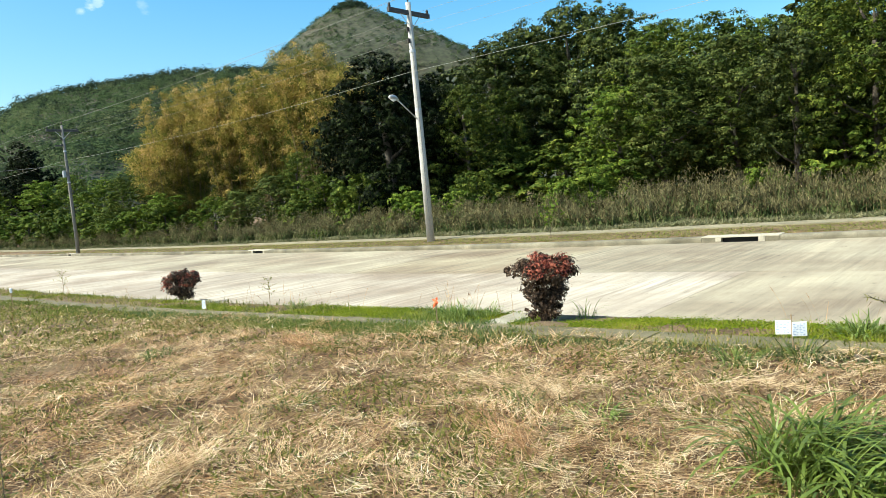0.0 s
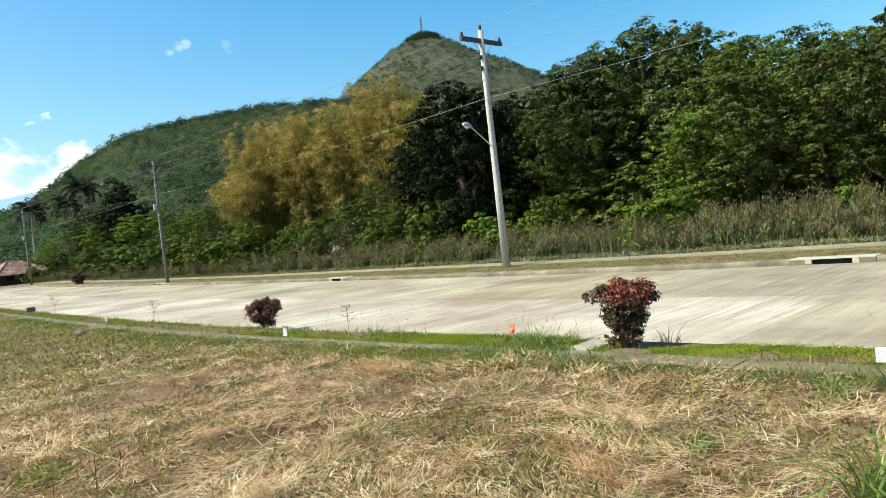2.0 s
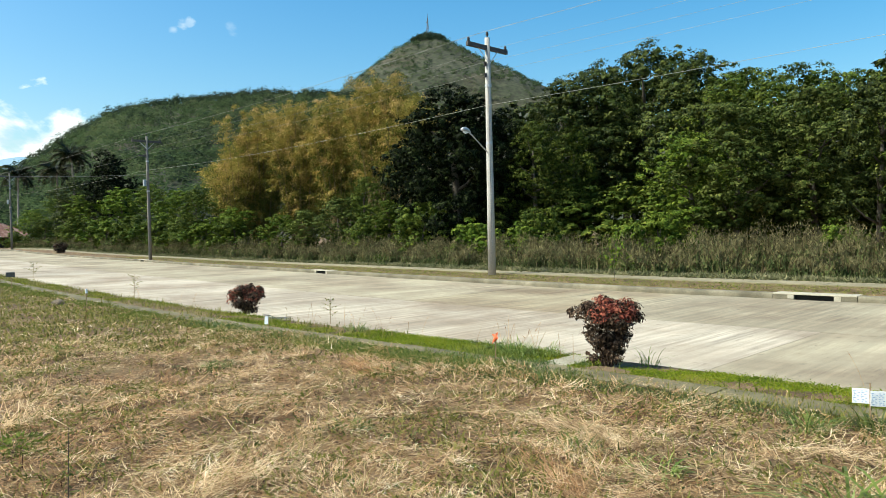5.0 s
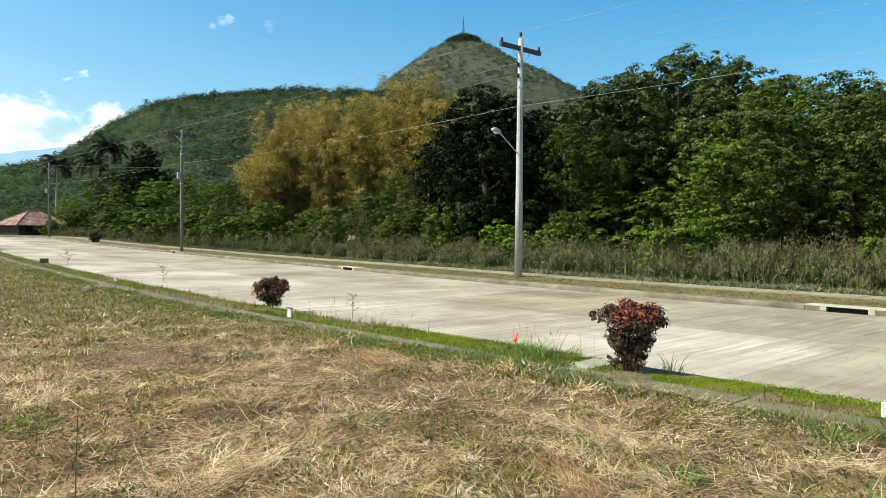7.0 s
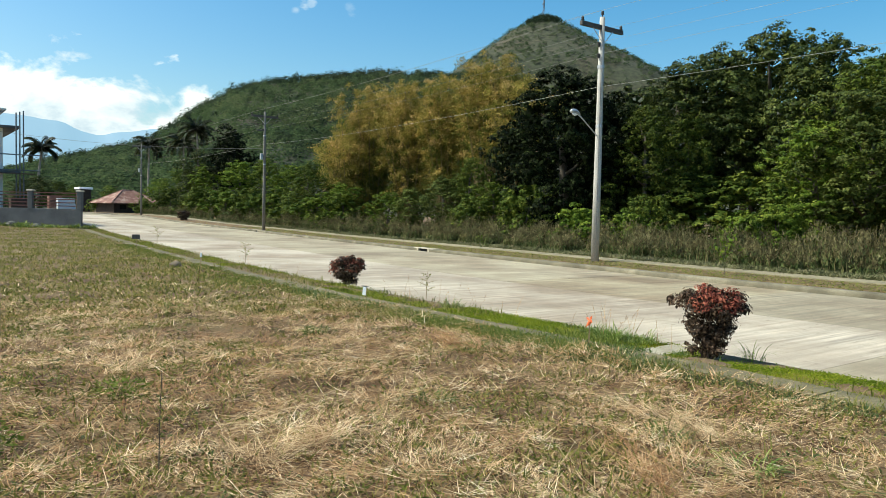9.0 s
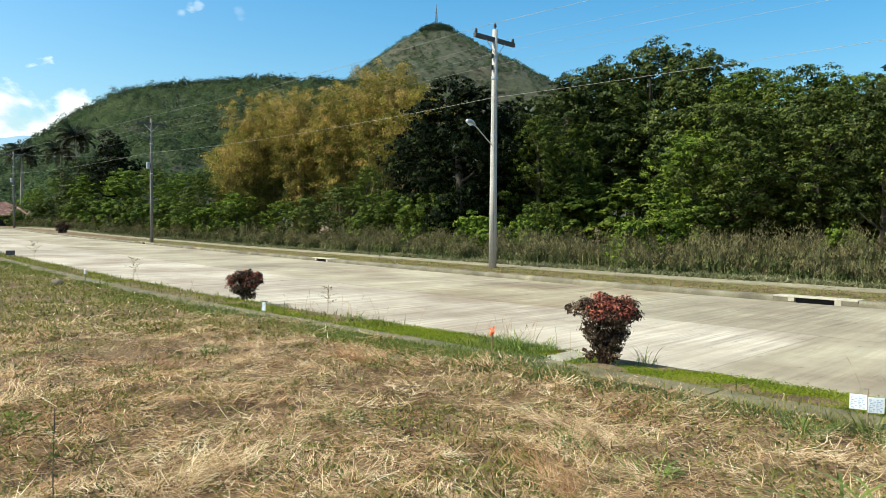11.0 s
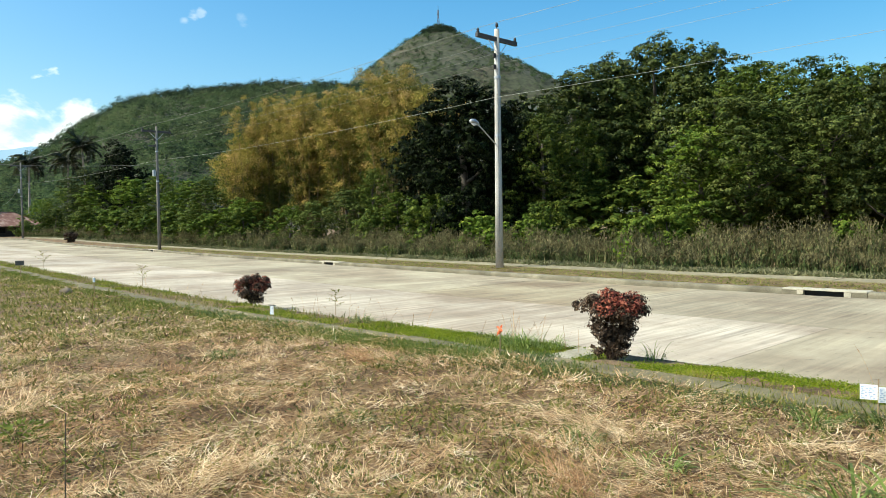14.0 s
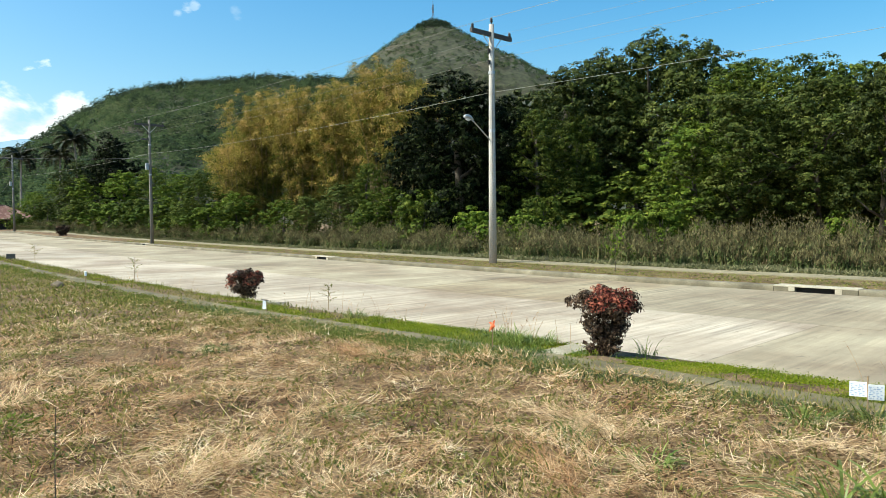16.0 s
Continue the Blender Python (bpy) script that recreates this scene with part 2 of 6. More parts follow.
M["wire"] = surface("aluminium_cable", [(0.3, (0.17, 0.17, 0.15)), (0.7, (0.25, 0.25, 0.22))], 5, 0.6, 0.0)
M["cable"] = surface("pale_cable", [(0.3, (0.30, 0.30, 0.26)), (0.7, (0.40, 0.40, 0.35))], 5, 0.6, 0.0)
M["black_wire"] = surface("sheathed_cable", [(0.3, (0.10, 0.10, 0.10)), (0.7, (0.18, 0.18, 0.18))], 5, 0.5, 0.0)
M["bark"] = surface("bark", [(0.3, (0.05, 0.040, 0.030)), (0.7, (0.13, 0.108, 0.085))], 3, 0.95, 0.6, 30, (2, 2, 0.5), 0.3)
M["palm_bark"] = surface("palm_trunk", [(0.3, (0.20, 0.18, 0.15)), (0.7, (0.34, 0.31, 0.27))], 3, 0.95, 0.5, 20, (0.3, 0.3, 3), 0.3)
M["culm"] = surface("bamboo_culm", [(0.3, (0.11, 0.080, 0.03)), (0.7, (0.21, 0.155, 0.06))], 2, 0.7, 0.1, 20)
# tree leaf tones spread wide in clumps, standing in for sunlit sprays and shaded gaps
M["leaf_dark"] = foliage("dark_leaves", [(0.1, (0.010, 0.018, 0.004)), (0.5, (0.036, 0.053, 0.010)), (0.9, (0.140, 0.155, 0.036))], 0.04, 0.55, 1.2, 0.12, 0.5, 1.1, 0.3)
# shade within the mango crown put into the colour: most leaves near black
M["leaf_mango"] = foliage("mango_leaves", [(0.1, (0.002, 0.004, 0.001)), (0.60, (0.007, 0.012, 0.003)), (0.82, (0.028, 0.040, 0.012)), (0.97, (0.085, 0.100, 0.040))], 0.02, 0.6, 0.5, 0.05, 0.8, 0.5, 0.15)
M["leaf_mid"] = foliage("green_leaves", [(0.1, (0.018, 0.034, 0.005)), (0.5, (0.060, 0.094, 0.012)), (0.9, (0.205, 0.225, 0.036))], 0.07, 0.6, 1.2, 0.08, 0.5, 1.1, 0.38)
M["leaf_light"] = foliage("light_leaves", [(0.1, (0.028, 0.056, 0.007)), (0.5, (0.076, 0.122, 0.013)), (0.9, (0.21, 0.25, 0.038))], 0.09, 0.6, 1.2, 0.07, 0.5, 1.0, 0.3)
M["leaf_olive"] = foliage("olive_leaves", [(0.1, (0.018, 0.031, 0.006)), (0.5, (0.058, 0.082, 0.016)), (0.9, (0.19, 0.205, 0.054))], 0.08, 0.6, 1.2, 0.07, 0.45, 1.1, 0.25)
M["leaf_bamboo"] = foliage("bamboo_leaves", [(0.05, (0.085, 0.102, 0.018)), (0.35, (0.235, 0.220, 0.042)), (0.62, (0.44, 0.325, 0.090)), (0.95, (0.72, 0.47, 0.21))], 0.2, 0.7, 0.9, 0.05, 0.45, 1.4, 0.12)
M["leaf_bamboo_green"] = foliage("green_bamboo_leaves", [(0.05, (0.038, 0.058, 0.012)), (0.45, (0.094, 0.115, 0.020)), (0.75, (0.180, 0.170, 0.036)), (0.95, (0.34, 0.25, 0.075))], 0.2, 0.7, 0.35, 0.05, 0.45, 1.2, 0.15)
M["leaf_palm"] = foliage("palm_fronds", [(0.1, (0.008, 0.013, 0.005)), (0.5, (0.022, 0.032, 0.010)), (0.9, (0.11, 0.12, 0.05))], 0.08, 0.45, 0.5, 0.15, 0.6)
M["herb"] = foliage("low_herbs", [(0.05, (0.085, 0.105, 0.022)), (0.5, (0.18, 0.205, 0.045)), (0.95, (0.30, 0.29, 0.09))], 0.35, 0.7, 0.5, 0.1)
M["leaf_red"] = foliage("red_leaves", [(0.1, (0.018, 0.011, 0.007)), (0.45, (0.054, 0.034, 0.021)), (0.75, (0.125, 0.080, 0.050)), (0.97, (0.27, 0.175, 0.115))], 0.10, 0.5, 2.2, 0.12, 0.8, 0.7)
M["leaf_crimson"] = foliage("crimson_leaves", [(0.1, (0.07, 0.017, 0.012)), (0.5, (0.19, 0.046, 0.030)), (0.9, (0.42, 0.14, 0.085))], 0.15, 0.55, 3, 0.12, 0.9, 0.6)
M["weed"] = foliage("dry_weeds", [(0.1, (0.050, 0.043, 0.019)), (0.4, (0.128, 0.108, 0.052)), (0.65, (0.185, 0.168, 0.078)), (0.95, (0.32, 0.265, 0.142))], 0.2, 0.8, 1.6, 0.05, 0.4, 1.5)
M["weed_green"] = foliage("weed_leaves", [(0.1, (0.035, 0.054, 0.018)), (0.45, (0.102, 0.130, 0.046)), (0.7, (0.185, 0.194, 0.077)), (0.95, (0.29, 0.262, 0.130))], 0.2, 0.8, 1.6, 0.05, 0.4, 1.5)
M["sage"] = foliage("sage_herbs", [(0.1, (0.070, 0.078, 0.034)), (0.45, (0.165, 0.170, 0.082)), (0.75, (0.25, 0.235, 0.125)), (0.95, (0.37, 0.30, 0.18))], 0.2, 0.8, 1.6, 0.05, 0.4, 1.5)
M["straw"] = foliage("cut_straw", [(0.02, (0.125, 0.064, 0.029)), (0.25, (0.355, 0.222, 0.107)), (0.52, (0.70, 0.505, 0.278)), (0.78, (0.93, 0.735, 0.46)), (0.97, (0.98, 0.87, 0.64))], 0.12, 0.7, 5.5, 0.12, 0.55, 1.5)
# brown litter, its low tones darkened further for the shade between straws
M["litter"] = foliage("matted_litter", [(0.05, (0.034, 0.017, 0.008)), (0.40, (0.115, 0.062, 0.028)), (0.70, (0.27, 0.165, 0.080)), (0.97, (0.30, 0.235, 0.10))], 0.1, 0.8, 1.3, 0.05, 0.9, 0.7)
M["brown_straw"] = foliage("reddish_straw", [(0.02, (0.085, 0.036, 0.015)), (0.32, (0.29, 0.150, 0.066)), (0.62, (0.56, 0.335, 0.168)), (0.95, (0.82, 0.58, 0.33))], 0.1, 0.8, 5.5, 0.05, 0.55, 1.4)
M["grass"] = foliage("green_grass", [(0.05, (0.075, 0.105, 0.020)), (0.5, (0.155, 0.205, 0.036)), (0.95, (0.29, 0.29, 0.08))], 0.3, 0.7, 0.7, 0.1, 0.8, 0.8)
M["regrowth"] = foliage("field_regrowth", [(0.05, (0.085, 0.095, 0.022)), (0.45, (0.175, 0.190, 0.040)), (0.75, (0.27, 0.260, 0.068)), (0.95, (0.42, 0.33, 0.14))], 0.35, 0.7, 0.9, 0.1, 0.8, 0.8)
M["clump_grass"] = foliage("broad_grass", [(0.05, (0.055, 0.092, 0.015)), (0.5, (0.125, 0.180, 0.030)), (0.95, (0.28, 0.32, 0.095))], 0.30, 0.4, 2.0, 0.25, 0.9, 0.8, 0.35)
M["cover"] = foliage("ground_cover", [(0.05, (0.075, 0.115, 0.010)), (0.45, (0.18, 0.245, 0.014)), (0.8, (0.32, 0.335, 0.03)), (0.98, (0.37, 0.27, 0.09))], 0.25, 0.6, 1.2)
M["herb"] = foliage("cool_green_herbs", [(0.05, (0.050, 0.082, 0.026)), (0.5, (0.108, 0.165, 0.055)), (0.95, (0.215, 0.255, 0.105))], 0.3, 0.7, 0.9, 0.1, 0.8, 0.8)
M["hill"] = surface("wooded_slope", [(0.30, (0.034, 0.041, 0.020)), (0.46, (0.044, 0.049, 0.025)), (0.58, (0.058, 0.055, 0.031)), (0.75, (0.080, 0.068, 0.042))], 0.022, 0.95, 0.6, 0.25, speck=0.45)
# distance haze put into both leaf colours: bluer and greyer than near trees
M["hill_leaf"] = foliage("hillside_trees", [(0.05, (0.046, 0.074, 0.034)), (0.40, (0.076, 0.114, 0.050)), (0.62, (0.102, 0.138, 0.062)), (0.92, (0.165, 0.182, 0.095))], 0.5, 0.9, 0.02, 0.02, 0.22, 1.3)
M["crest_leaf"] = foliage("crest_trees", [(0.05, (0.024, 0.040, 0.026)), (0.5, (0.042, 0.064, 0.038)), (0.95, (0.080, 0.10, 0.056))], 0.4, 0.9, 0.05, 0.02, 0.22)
M["stone"] = surface("field_stone", [(0.3, (0.10, 0.078, 0.05)), (0.7, (0.22, 0.18, 0.125))], 8, 0.95, 0.6)
M["soil"] = surface("bare_soil", [(0.3, (0.11, 0.070, 0.038)), (0.7, (0.22, 0.15, 0.088))], 6, 0.95, 0.8)
M["stake"] = surface("wooden_stake", [(0.3, (0.22, 0.15, 0.08)), (0.7, (0.38, 0.27, 0.16))], 12, 0.85, 0.3)
M["card"] = surface("white_board", [(0.3, (0.74, 0.77, 0.80)), (0.7, (0.82, 0.84, 0.86))], 8, 0.6, 0.05, speck=0.05)
M["blue_mark"] = surface("faded_blue_print", [(0.3, (0.26, 0.36, 0.54)), (0.7, (0.45, 0.54, 0.66))], 20, 0.6, 0.0)
M["ribbon"] = surface("orange_ribbon", [(0.3, (0.62, 0.10, 0.03)), (0.7, (0.80, 0.20, 0.07))], 15, 0.6, 0.05)
M["grey_plate"] = surface("grey_plate", [(0.3, (0.06, 0.06, 0.055)), (0.7, (0.12, 0.115, 0.10))], 12, 0.7, 0.05)
M["plaster"] = surface("white_plaster", [(0.3, (0.70, 0.685, 0.64)), (0.7, (0.84, 0.825, 0.78))], 0.6, 0.85, 0.1, 20, speck=0.05)
M["block_wall"] = surface("grey_render", [(0.3, (0.085, 0.087, 0.088)), (0.7, (0.155, 0.157, 0.155))], 0.7, 0.9, 0.3, 20, speck=0.1)
M["roof_tile"] = surface("rusty_red_roof", [(0.32, (0.12, 0.048, 0.034)), (0.5, (0.22, 0.105, 0.075)), (0.66, (0.40, 0.28, 0.22))], 0.9, 0.8, 0.4, 8, speck=0.25)
M["timber_dark"] = surface("dark_timber", [(0.3, (0.05, 0.03, 0.02)), (0.7, (0.12, 0.07, 0.05))], 4, 0.8, 0.2)
# boards with the shade below the roof put into their colour
M["shade_board"] = surface("shaded_boards", [(0.3, (0.016, 0.011, 0.008)), (0.7, (0.045, 0.030, 0.022))], 3, 0.85, 0.2)
M["rail"] = surface("brown_rail", [(0.3, (0.10, 0.035, 0.025)), (0.7, (0.18, 0.075, 0.055))], 4, 0.6, 0.1)
M["scaffold"] = surface("scaffold_pipe", [(0.3, (0.07, 0.08, 0.095)), (0.7, (0.14, 0.155, 0.175))], 4, 0.6, 0.1)
M["parapet"] = surface("painted_parapet", [(0.3, (0.42, 0.47, 0.54)), (0.7, (0.54, 0.59, 0.65))], 0.8, 0.8, 0.1, 20, speck=0.06)
glass = surface("window_glass", [(0.3, (0.010, 0.010, 0.010)), (0.7, (0.018, 0.018, 0.018))], 1, 0.12, 0.0)
glass.node_tree.nodes["Principled BSDF"].inputs["Specular IOR Level"].default_value = 0.15
M["glass"] = glass
# distance haze over the far range, painted as a bluish glow of the surface
far_mat = bpy.data.materials.new("range_haze_glow")
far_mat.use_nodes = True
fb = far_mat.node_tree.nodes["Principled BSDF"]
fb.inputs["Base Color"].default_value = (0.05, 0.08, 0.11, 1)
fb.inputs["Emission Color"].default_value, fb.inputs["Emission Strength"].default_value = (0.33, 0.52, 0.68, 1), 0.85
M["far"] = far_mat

# ---- building blocks ----
rng = np.random.default_rng(7)


def mesh_of(name, geo, material, smooth=False):
    """A mesh from (vertices, quads or triangles as one array of faces)."""
    V, F = np.asarray(geo[0], np.float32), np.asarray(geo[1], np.int32)
    me = bpy.data.meshes.new(name)
    n, k = F.shape
    me.vertices.add(len(V))
    me.vertices.foreach_set("co", V.ravel())
    me.loops.add(n * k)
    me.loops.foreach_set("vertex_index", F.ravel())
    me.polygons.add(n)
    me.polygons.foreach_set("loop_start", np.arange(0, n * k, k, dtype=np.int32))
    me.polygons.foreach_set("use_smooth", np.full(n, smooth))
    me.materials.append(material)
    me.update(calc_edges=True)
    return me


def part(name, geo, material, parent=None, label="", smooth=False):
    me = geo if isinstance(geo, bpy.types.Mesh) else mesh_of(name, geo, material, smooth)
    ob = new(name, me)
    if parent is not None:
        ob.parent = parent
    return tagged(ob, label)


def thing(name, place, label, category, group="", kind="", turn=0.0, size=1.0):
    e = new(name)
    e.empty_display_size = 0.2
    e.matrix_basis = pose(*place, 0, 0, turn) @ Matrix.Scale(size, 4)
    return tagged(e, label, category, group, kind)


def join(*geos):
    vs, fs, off = [], [], 0
    for V, F in geos:
        vs.append(np.asarray(V, float))
        fs.append(np.asarray(F, int) + off)
        off += len(V)
    return np.concatenate(vs), np.concatenate(fs)


def box(x0, y0, z0, x1, y1, z1, b=0.0):
    """A box, its upright and top edges cut by b."""
    if b:
        lo = [(x0 + b, y0), (x1 - b, y0), (x1, y0 + b), (x1, y1 - b), (x1 - b, y1), (x0 + b, y1), (x0, y1 - b), (x0, y0 + b)]
        c = np.array([(x0 + x1) / 2, (y0 + y1) / 2])
        lo = np.array(lo)
        ins = lo + np.sign(c - lo) * b
        V = np.concatenate([np.c_[lo, np.full(8, z0)], np.c_[lo, np.full(8, z1 - b)], np.c_[ins, np.full(8, z1)]])
        F = [(i, (i + 1) % 8, (i + 1) % 8 + 8, i + 8) for i in range(8)] + [(i + 8, (i + 1) % 8 + 8, (i + 1) % 8 + 16, i + 16) for i in range(8)]
        F += [(16, 17, 18, 23), (18, 19, 22, 23), (19, 20, 21, 22), (3, 2, 1, 0), (7, 4, 3, 0), (7, 6, 5, 4)]
        return V, np.array(F)
    V = np.array([(x0, y0, z0), (x1, y0, z0), (x1, y1, z0), (x0, y1, z0), (x0, y0, z1), (x1, y0, z1), (x1, y1, z1), (x0, y1, z1)])
    F = np.array([(3, 2, 1, 0), (4, 5, 6, 7), (0, 1, 5, 4), (1, 2, 6, 5), (2, 3, 7, 6), (3, 0, 4, 7)])
    return V, F


def tube(points, radii, n=8, cap=True):
    P = np.asarray(points, float)
    R = np.broadcast_to(np.asarray(radii, float), (len(P),))
    T = np.gradient(P, axis=0)
    T /= np.linalg.norm(T, axis=1)[:, None] + 1e-9
    ref = np.array([1.0, 0, 0]) if abs(T[0][0]) < 0.8 else np.array([0, 1.0, 0])
    U = np.cross(T, ref)
    U /= np.linalg.norm(U, axis=1)[:, None] + 1e-9
    W = np.cross(T, U)
    a = np.arange(n) * 2 * np.pi / n
    V = (P[:, None] + R[:, None, None] * (np.cos(a)[None, :, None] * U[:, None] + np.sin(a)[None, :, None] * W[:, None])).reshape(-1, 3)
    F = [(i * n + j, i * n + (j + 1) % n, (i + 1) * n + (j + 1) % n, (i + 1) * n + j) for i in range(len(P) - 1) for j in range(n)]
    if cap:
        k = len(V)
        V = np.concatenate([V, P[:1], P[-1:]])
        m = (len(P) - 1) * n
        for j in range(0, n, 2):
            F.append((k, (j + 2) % n, (j + 1) % n, j))
            F.append((k + 1, m + j, m + (j + 1) % n, m + (j + 2) % n))
    return V, np.array(F)


def unit(v):
    return v / (np.linalg.norm(v, axis=-1, keepdims=True) + 1e-9)


def blades(P, along, normal, length, width):
    """Kite-shaped leaves: base points, directions, normals, sizes."""
    side = unit(np.cross(normal, along))
    L, W = np.asarray(length)[:, None], np.asarray(width)[:, None]
    V = np.stack([P, P + along * L * 0.45 + side * W * 0.5, P + along * L, P + along * L * 0.45 - side * W * 0.5], 1).reshape(-1, 3)
    return V, np.arange(len(P) * 4).reshape(-1, 4)


def leaflets(P, along, normal, length, width):
    """Small far leaves: one triangle each."""
    side = unit(np.cross(normal, along))
    L, W = np.asarray(length)[:, None], np.asarray(width)[:, None]
    V = np.stack([P - side * W * 0.5, P + side * W * 0.5, P + along * L], 1).reshape(-1, 3)
    return V, np.arange(len(P) * 3).reshape(-1, 3)


def ribbons(P, heading, length, width, lift, bend, segs=3):
    """Grass blades or straws: base, heading angle, length, width, start slope (radians), bend per blade (radians)."""
    n = len(P)
    t = np.arange(segs + 1) / segs
    slope = lift[:, None] - bend[:, None] * t[None]
    step = (length / segs)[:, None]
    dr, dz = np.cos(slope) * step, np.sin(slope) * step
    r = np.concatenate([np.zeros((n, 1)), np.cumsum(dr[:, :-1], 1)], 1)
    z = np.concatenate([np.zeros((n, 1)), np.cumsum(dz[:, :-1], 1)], 1)
    hx, hy = np.cos(heading), np.sin(heading)
    C = np.stack([P[:, 0, None] + r * hx[:, None], P[:, 1, None] + r * hy[:, None], P[:, 2, None] + z], -1)
    taper = np.array([1.0] * segs + [0.25])
    S = np.stack([-hy, hx, np.zeros(n)], -1)[:, None] * (width[:, None] * taper[None] * 0.5)[..., None]
    V = np.stack([C - S, C + S], 2).reshape(-1, 3)
    base = np.arange(n)[:, None] * (2 * (segs + 1)) + np.arange(segs)[None] * 2
    F = np.stack([base, base + 1, base + 3, base + 2], -1).reshape(-1, 4)
    return V, F


def ball_dirs(n):
    return unit(rng.normal(size=(n, 3)))


# ---- the lie of the land ----


def rise(x):
    u = np.clip(-np.asarray(x, float) - 40, 0, 50)
    return 0.00028 * u * u


def road_near(x):
    u = np.clip(-np.asarray(x, float) - 12, 0, None)
    return 7.72 + 0.115 * u * u / (u + 10)


def road_far(x):
    u = np.clip(-np.asarray(x, float) - 9, 0, None)
    v = np.minimum(u, 45)
    return 17.55 + 0.125 * v * v / (v + 4) + 0.03 * (u - v)


ROAD_Z = -0.13
NEAR_PATH = (-1.22, -0.78)
FAR_PATH = (2.55, 3.65)


def lumps(x, y):
    x, y = np.asarray(x, float), np.asarray(y, float)
    return 0.035 * np.sin(1.3 * x + 0.7 * y) * np.sin(0.9 * y - 0.4 * x + 1) + 0.02 * np.sin(3.1 * x - 1.7 * y) * np.sin(2.3 * y + 2.1 * x)


def land(x, y):
    """Height of the open ground."""
    x, y = np.broadcast_arrays(np.asarray(x, float), np.asarray(y, float))
    n, f = road_near(x), road_far(x)
    z = rise(x).copy()
    calm = np.clip((n - 1.35 - y) / 1.5, 0, 1) + np.clip((y - f - 3.8) / 2, 0, 1)
    fade = np.clip(1.5 - np.hypot(x, y) / 120, 0, 1)
    z = z + lumps(x, y) * calm * fade
    return z

# ---- ground ----
xs = np.unique(np.concatenate([-np.geomspace(60, 4400, 26), np.arange(-60, -24, 1.0), np.arange(-24, 8, 0.4), np.arange(8, 40, 2.0), np.geomspace(40, 4400, 24)]))
rows_d = [("n", -d) for d in np.geomspace(4400, 40, 24)] + [("n", -d) for d in np.arange(38, 9, -1.5)] + [("n", -d) for d in np.arange(9, 1.5, -0.3)]
rows_d += [("n", d) for d in (-1.4, -1.28, -1.0, -0.69, -0.4, -0.12, 0.0, 0.01)] + [("f", d) for d in (-0.01, 0.12, 0.24, 0.8, 1.5, 2.54, 3.0, 3.66)]
rows_d += [("f", d) for d in np.arange(4.2, 30, 1.2)] + [("f", d) for d in np.geomspace(32, 4400, 26)]
GV = []
for side, d in rows_d:
    y = (road_near(xs) if side == "n" else road_far(xs)) + d
    z = land(xs, y)
    if (side, d) in (("n", 0.01), ("f", -0.01), ("f", 0.12)):
        z = z - 0.45
    GV.append(np.stack([xs, y, z], -1))
GV = np.array(GV)
nr, nc = GV.shape[:2]
idx = np.arange(nr * nc).reshape(nr, nc)
GF = np.stack([idx[:-1, :-1], idx[:-1, 1:], idx[1:, 1:], idx[1:, :-1]], -1).reshape(-1, 4)
ground = part("ground", (GV.reshape(-1, 3), GF), M["field"], smooth=True)
tagged(ground, "dry mown field and open ground beside the road", "ground", kind="structure")

# ---- hills ----
lattice = rng.random((64, 64))


def value_noise(x, y):
    xi, yi = np.floor(x).astype(int), np.floor(y).astype(int)
    u, v = x - xi, y - yi
    u, v = u * u * (3 - 2 * u), v * v * (3 - 2 * v)
    g = lambda a, b: lattice[a % 64, b % 64]
    return (g(xi, yi) * (1 - u) + g(xi + 1, yi) * u) * (1 - v) + (g(xi, yi + 1) * (1 - u) + g(xi + 1, yi + 1) * u) * v - 0.5


CREST_AZ = (-60, -20, 20, 40, 50, 58, 66, 69, 72, 74.5, 78, 82, 87, 96)
CREST_H = (30, 60, 85, 99, 113, 114, 104, 93, 72, 50, 40, 29, 12, 0)
PEAK = (-900 * math.sin(radians(45.6)), 900 * math.cos(radians(45.6)))


def hill_height(az, r):
    crest = np.interp(az, CREST_AZ, CREST_H)
    s = np.clip((r - 210) / 400, 0, 1)
    up = crest * s ** 1.15 * (1 - 0.25 * np.clip((r - 610) / 700, 0, 1))
    x, y = -r * np.sin(np.radians(az)), r * np.cos(np.radians(az))
    gully = 12 * value_noise(az * 0.35 + 20, r * 0.004 + 3) + 6 * value_noise(x * 0.03, y * 0.03)
    up = up + gully * np.clip(s * 2, 0, 1) * np.clip((610 - r) / 250, 0.12, 1)
    q = np.hypot(np.hypot(x - PEAK[0] - 2, y - PEAK[1] - 2), 17) - 17
    cone = 237 - (0.66 + 0.05 * np.tanh((az - 45.6) / 3)) * q + 0.16 * np.clip(q - 110, 0, None) + 6 * value_noise(x * 0.028 + 7, y * 0.028) * np.clip(q / 40, 0, 1) + 4 * value_noise(x * 0.09, y * 0.09)
    cone = cone * np.clip((r - 560) / 200, 0, 1)
    return np.maximum(up, cone) - 3 * np.clip((260 - r) / 50, 0, 1)


az_g, r_g = np.arange(-60, 97, 0.6), np.concatenate([np.arange(205, 640, 12), np.arange(640, 1000, 16), np.arange(1000, 1700, 60)])
A_, R_ = np.meshgrid(az_g, r_g, indexing="ij")
H_ = hill_height(A_, R_)
HV = np.stack([-R_ * np.sin(np.radians(A_)), R_ * np.cos(np.radians(A_)), H_], -1)
hi = np.arange(A_.size).reshape(A_.shape)
HF = np.stack([hi[:-1, :-1], hi[:-1, 1:], hi[1:, 1:], hi[1:, :-1]], -1).reshape(-1, 4)
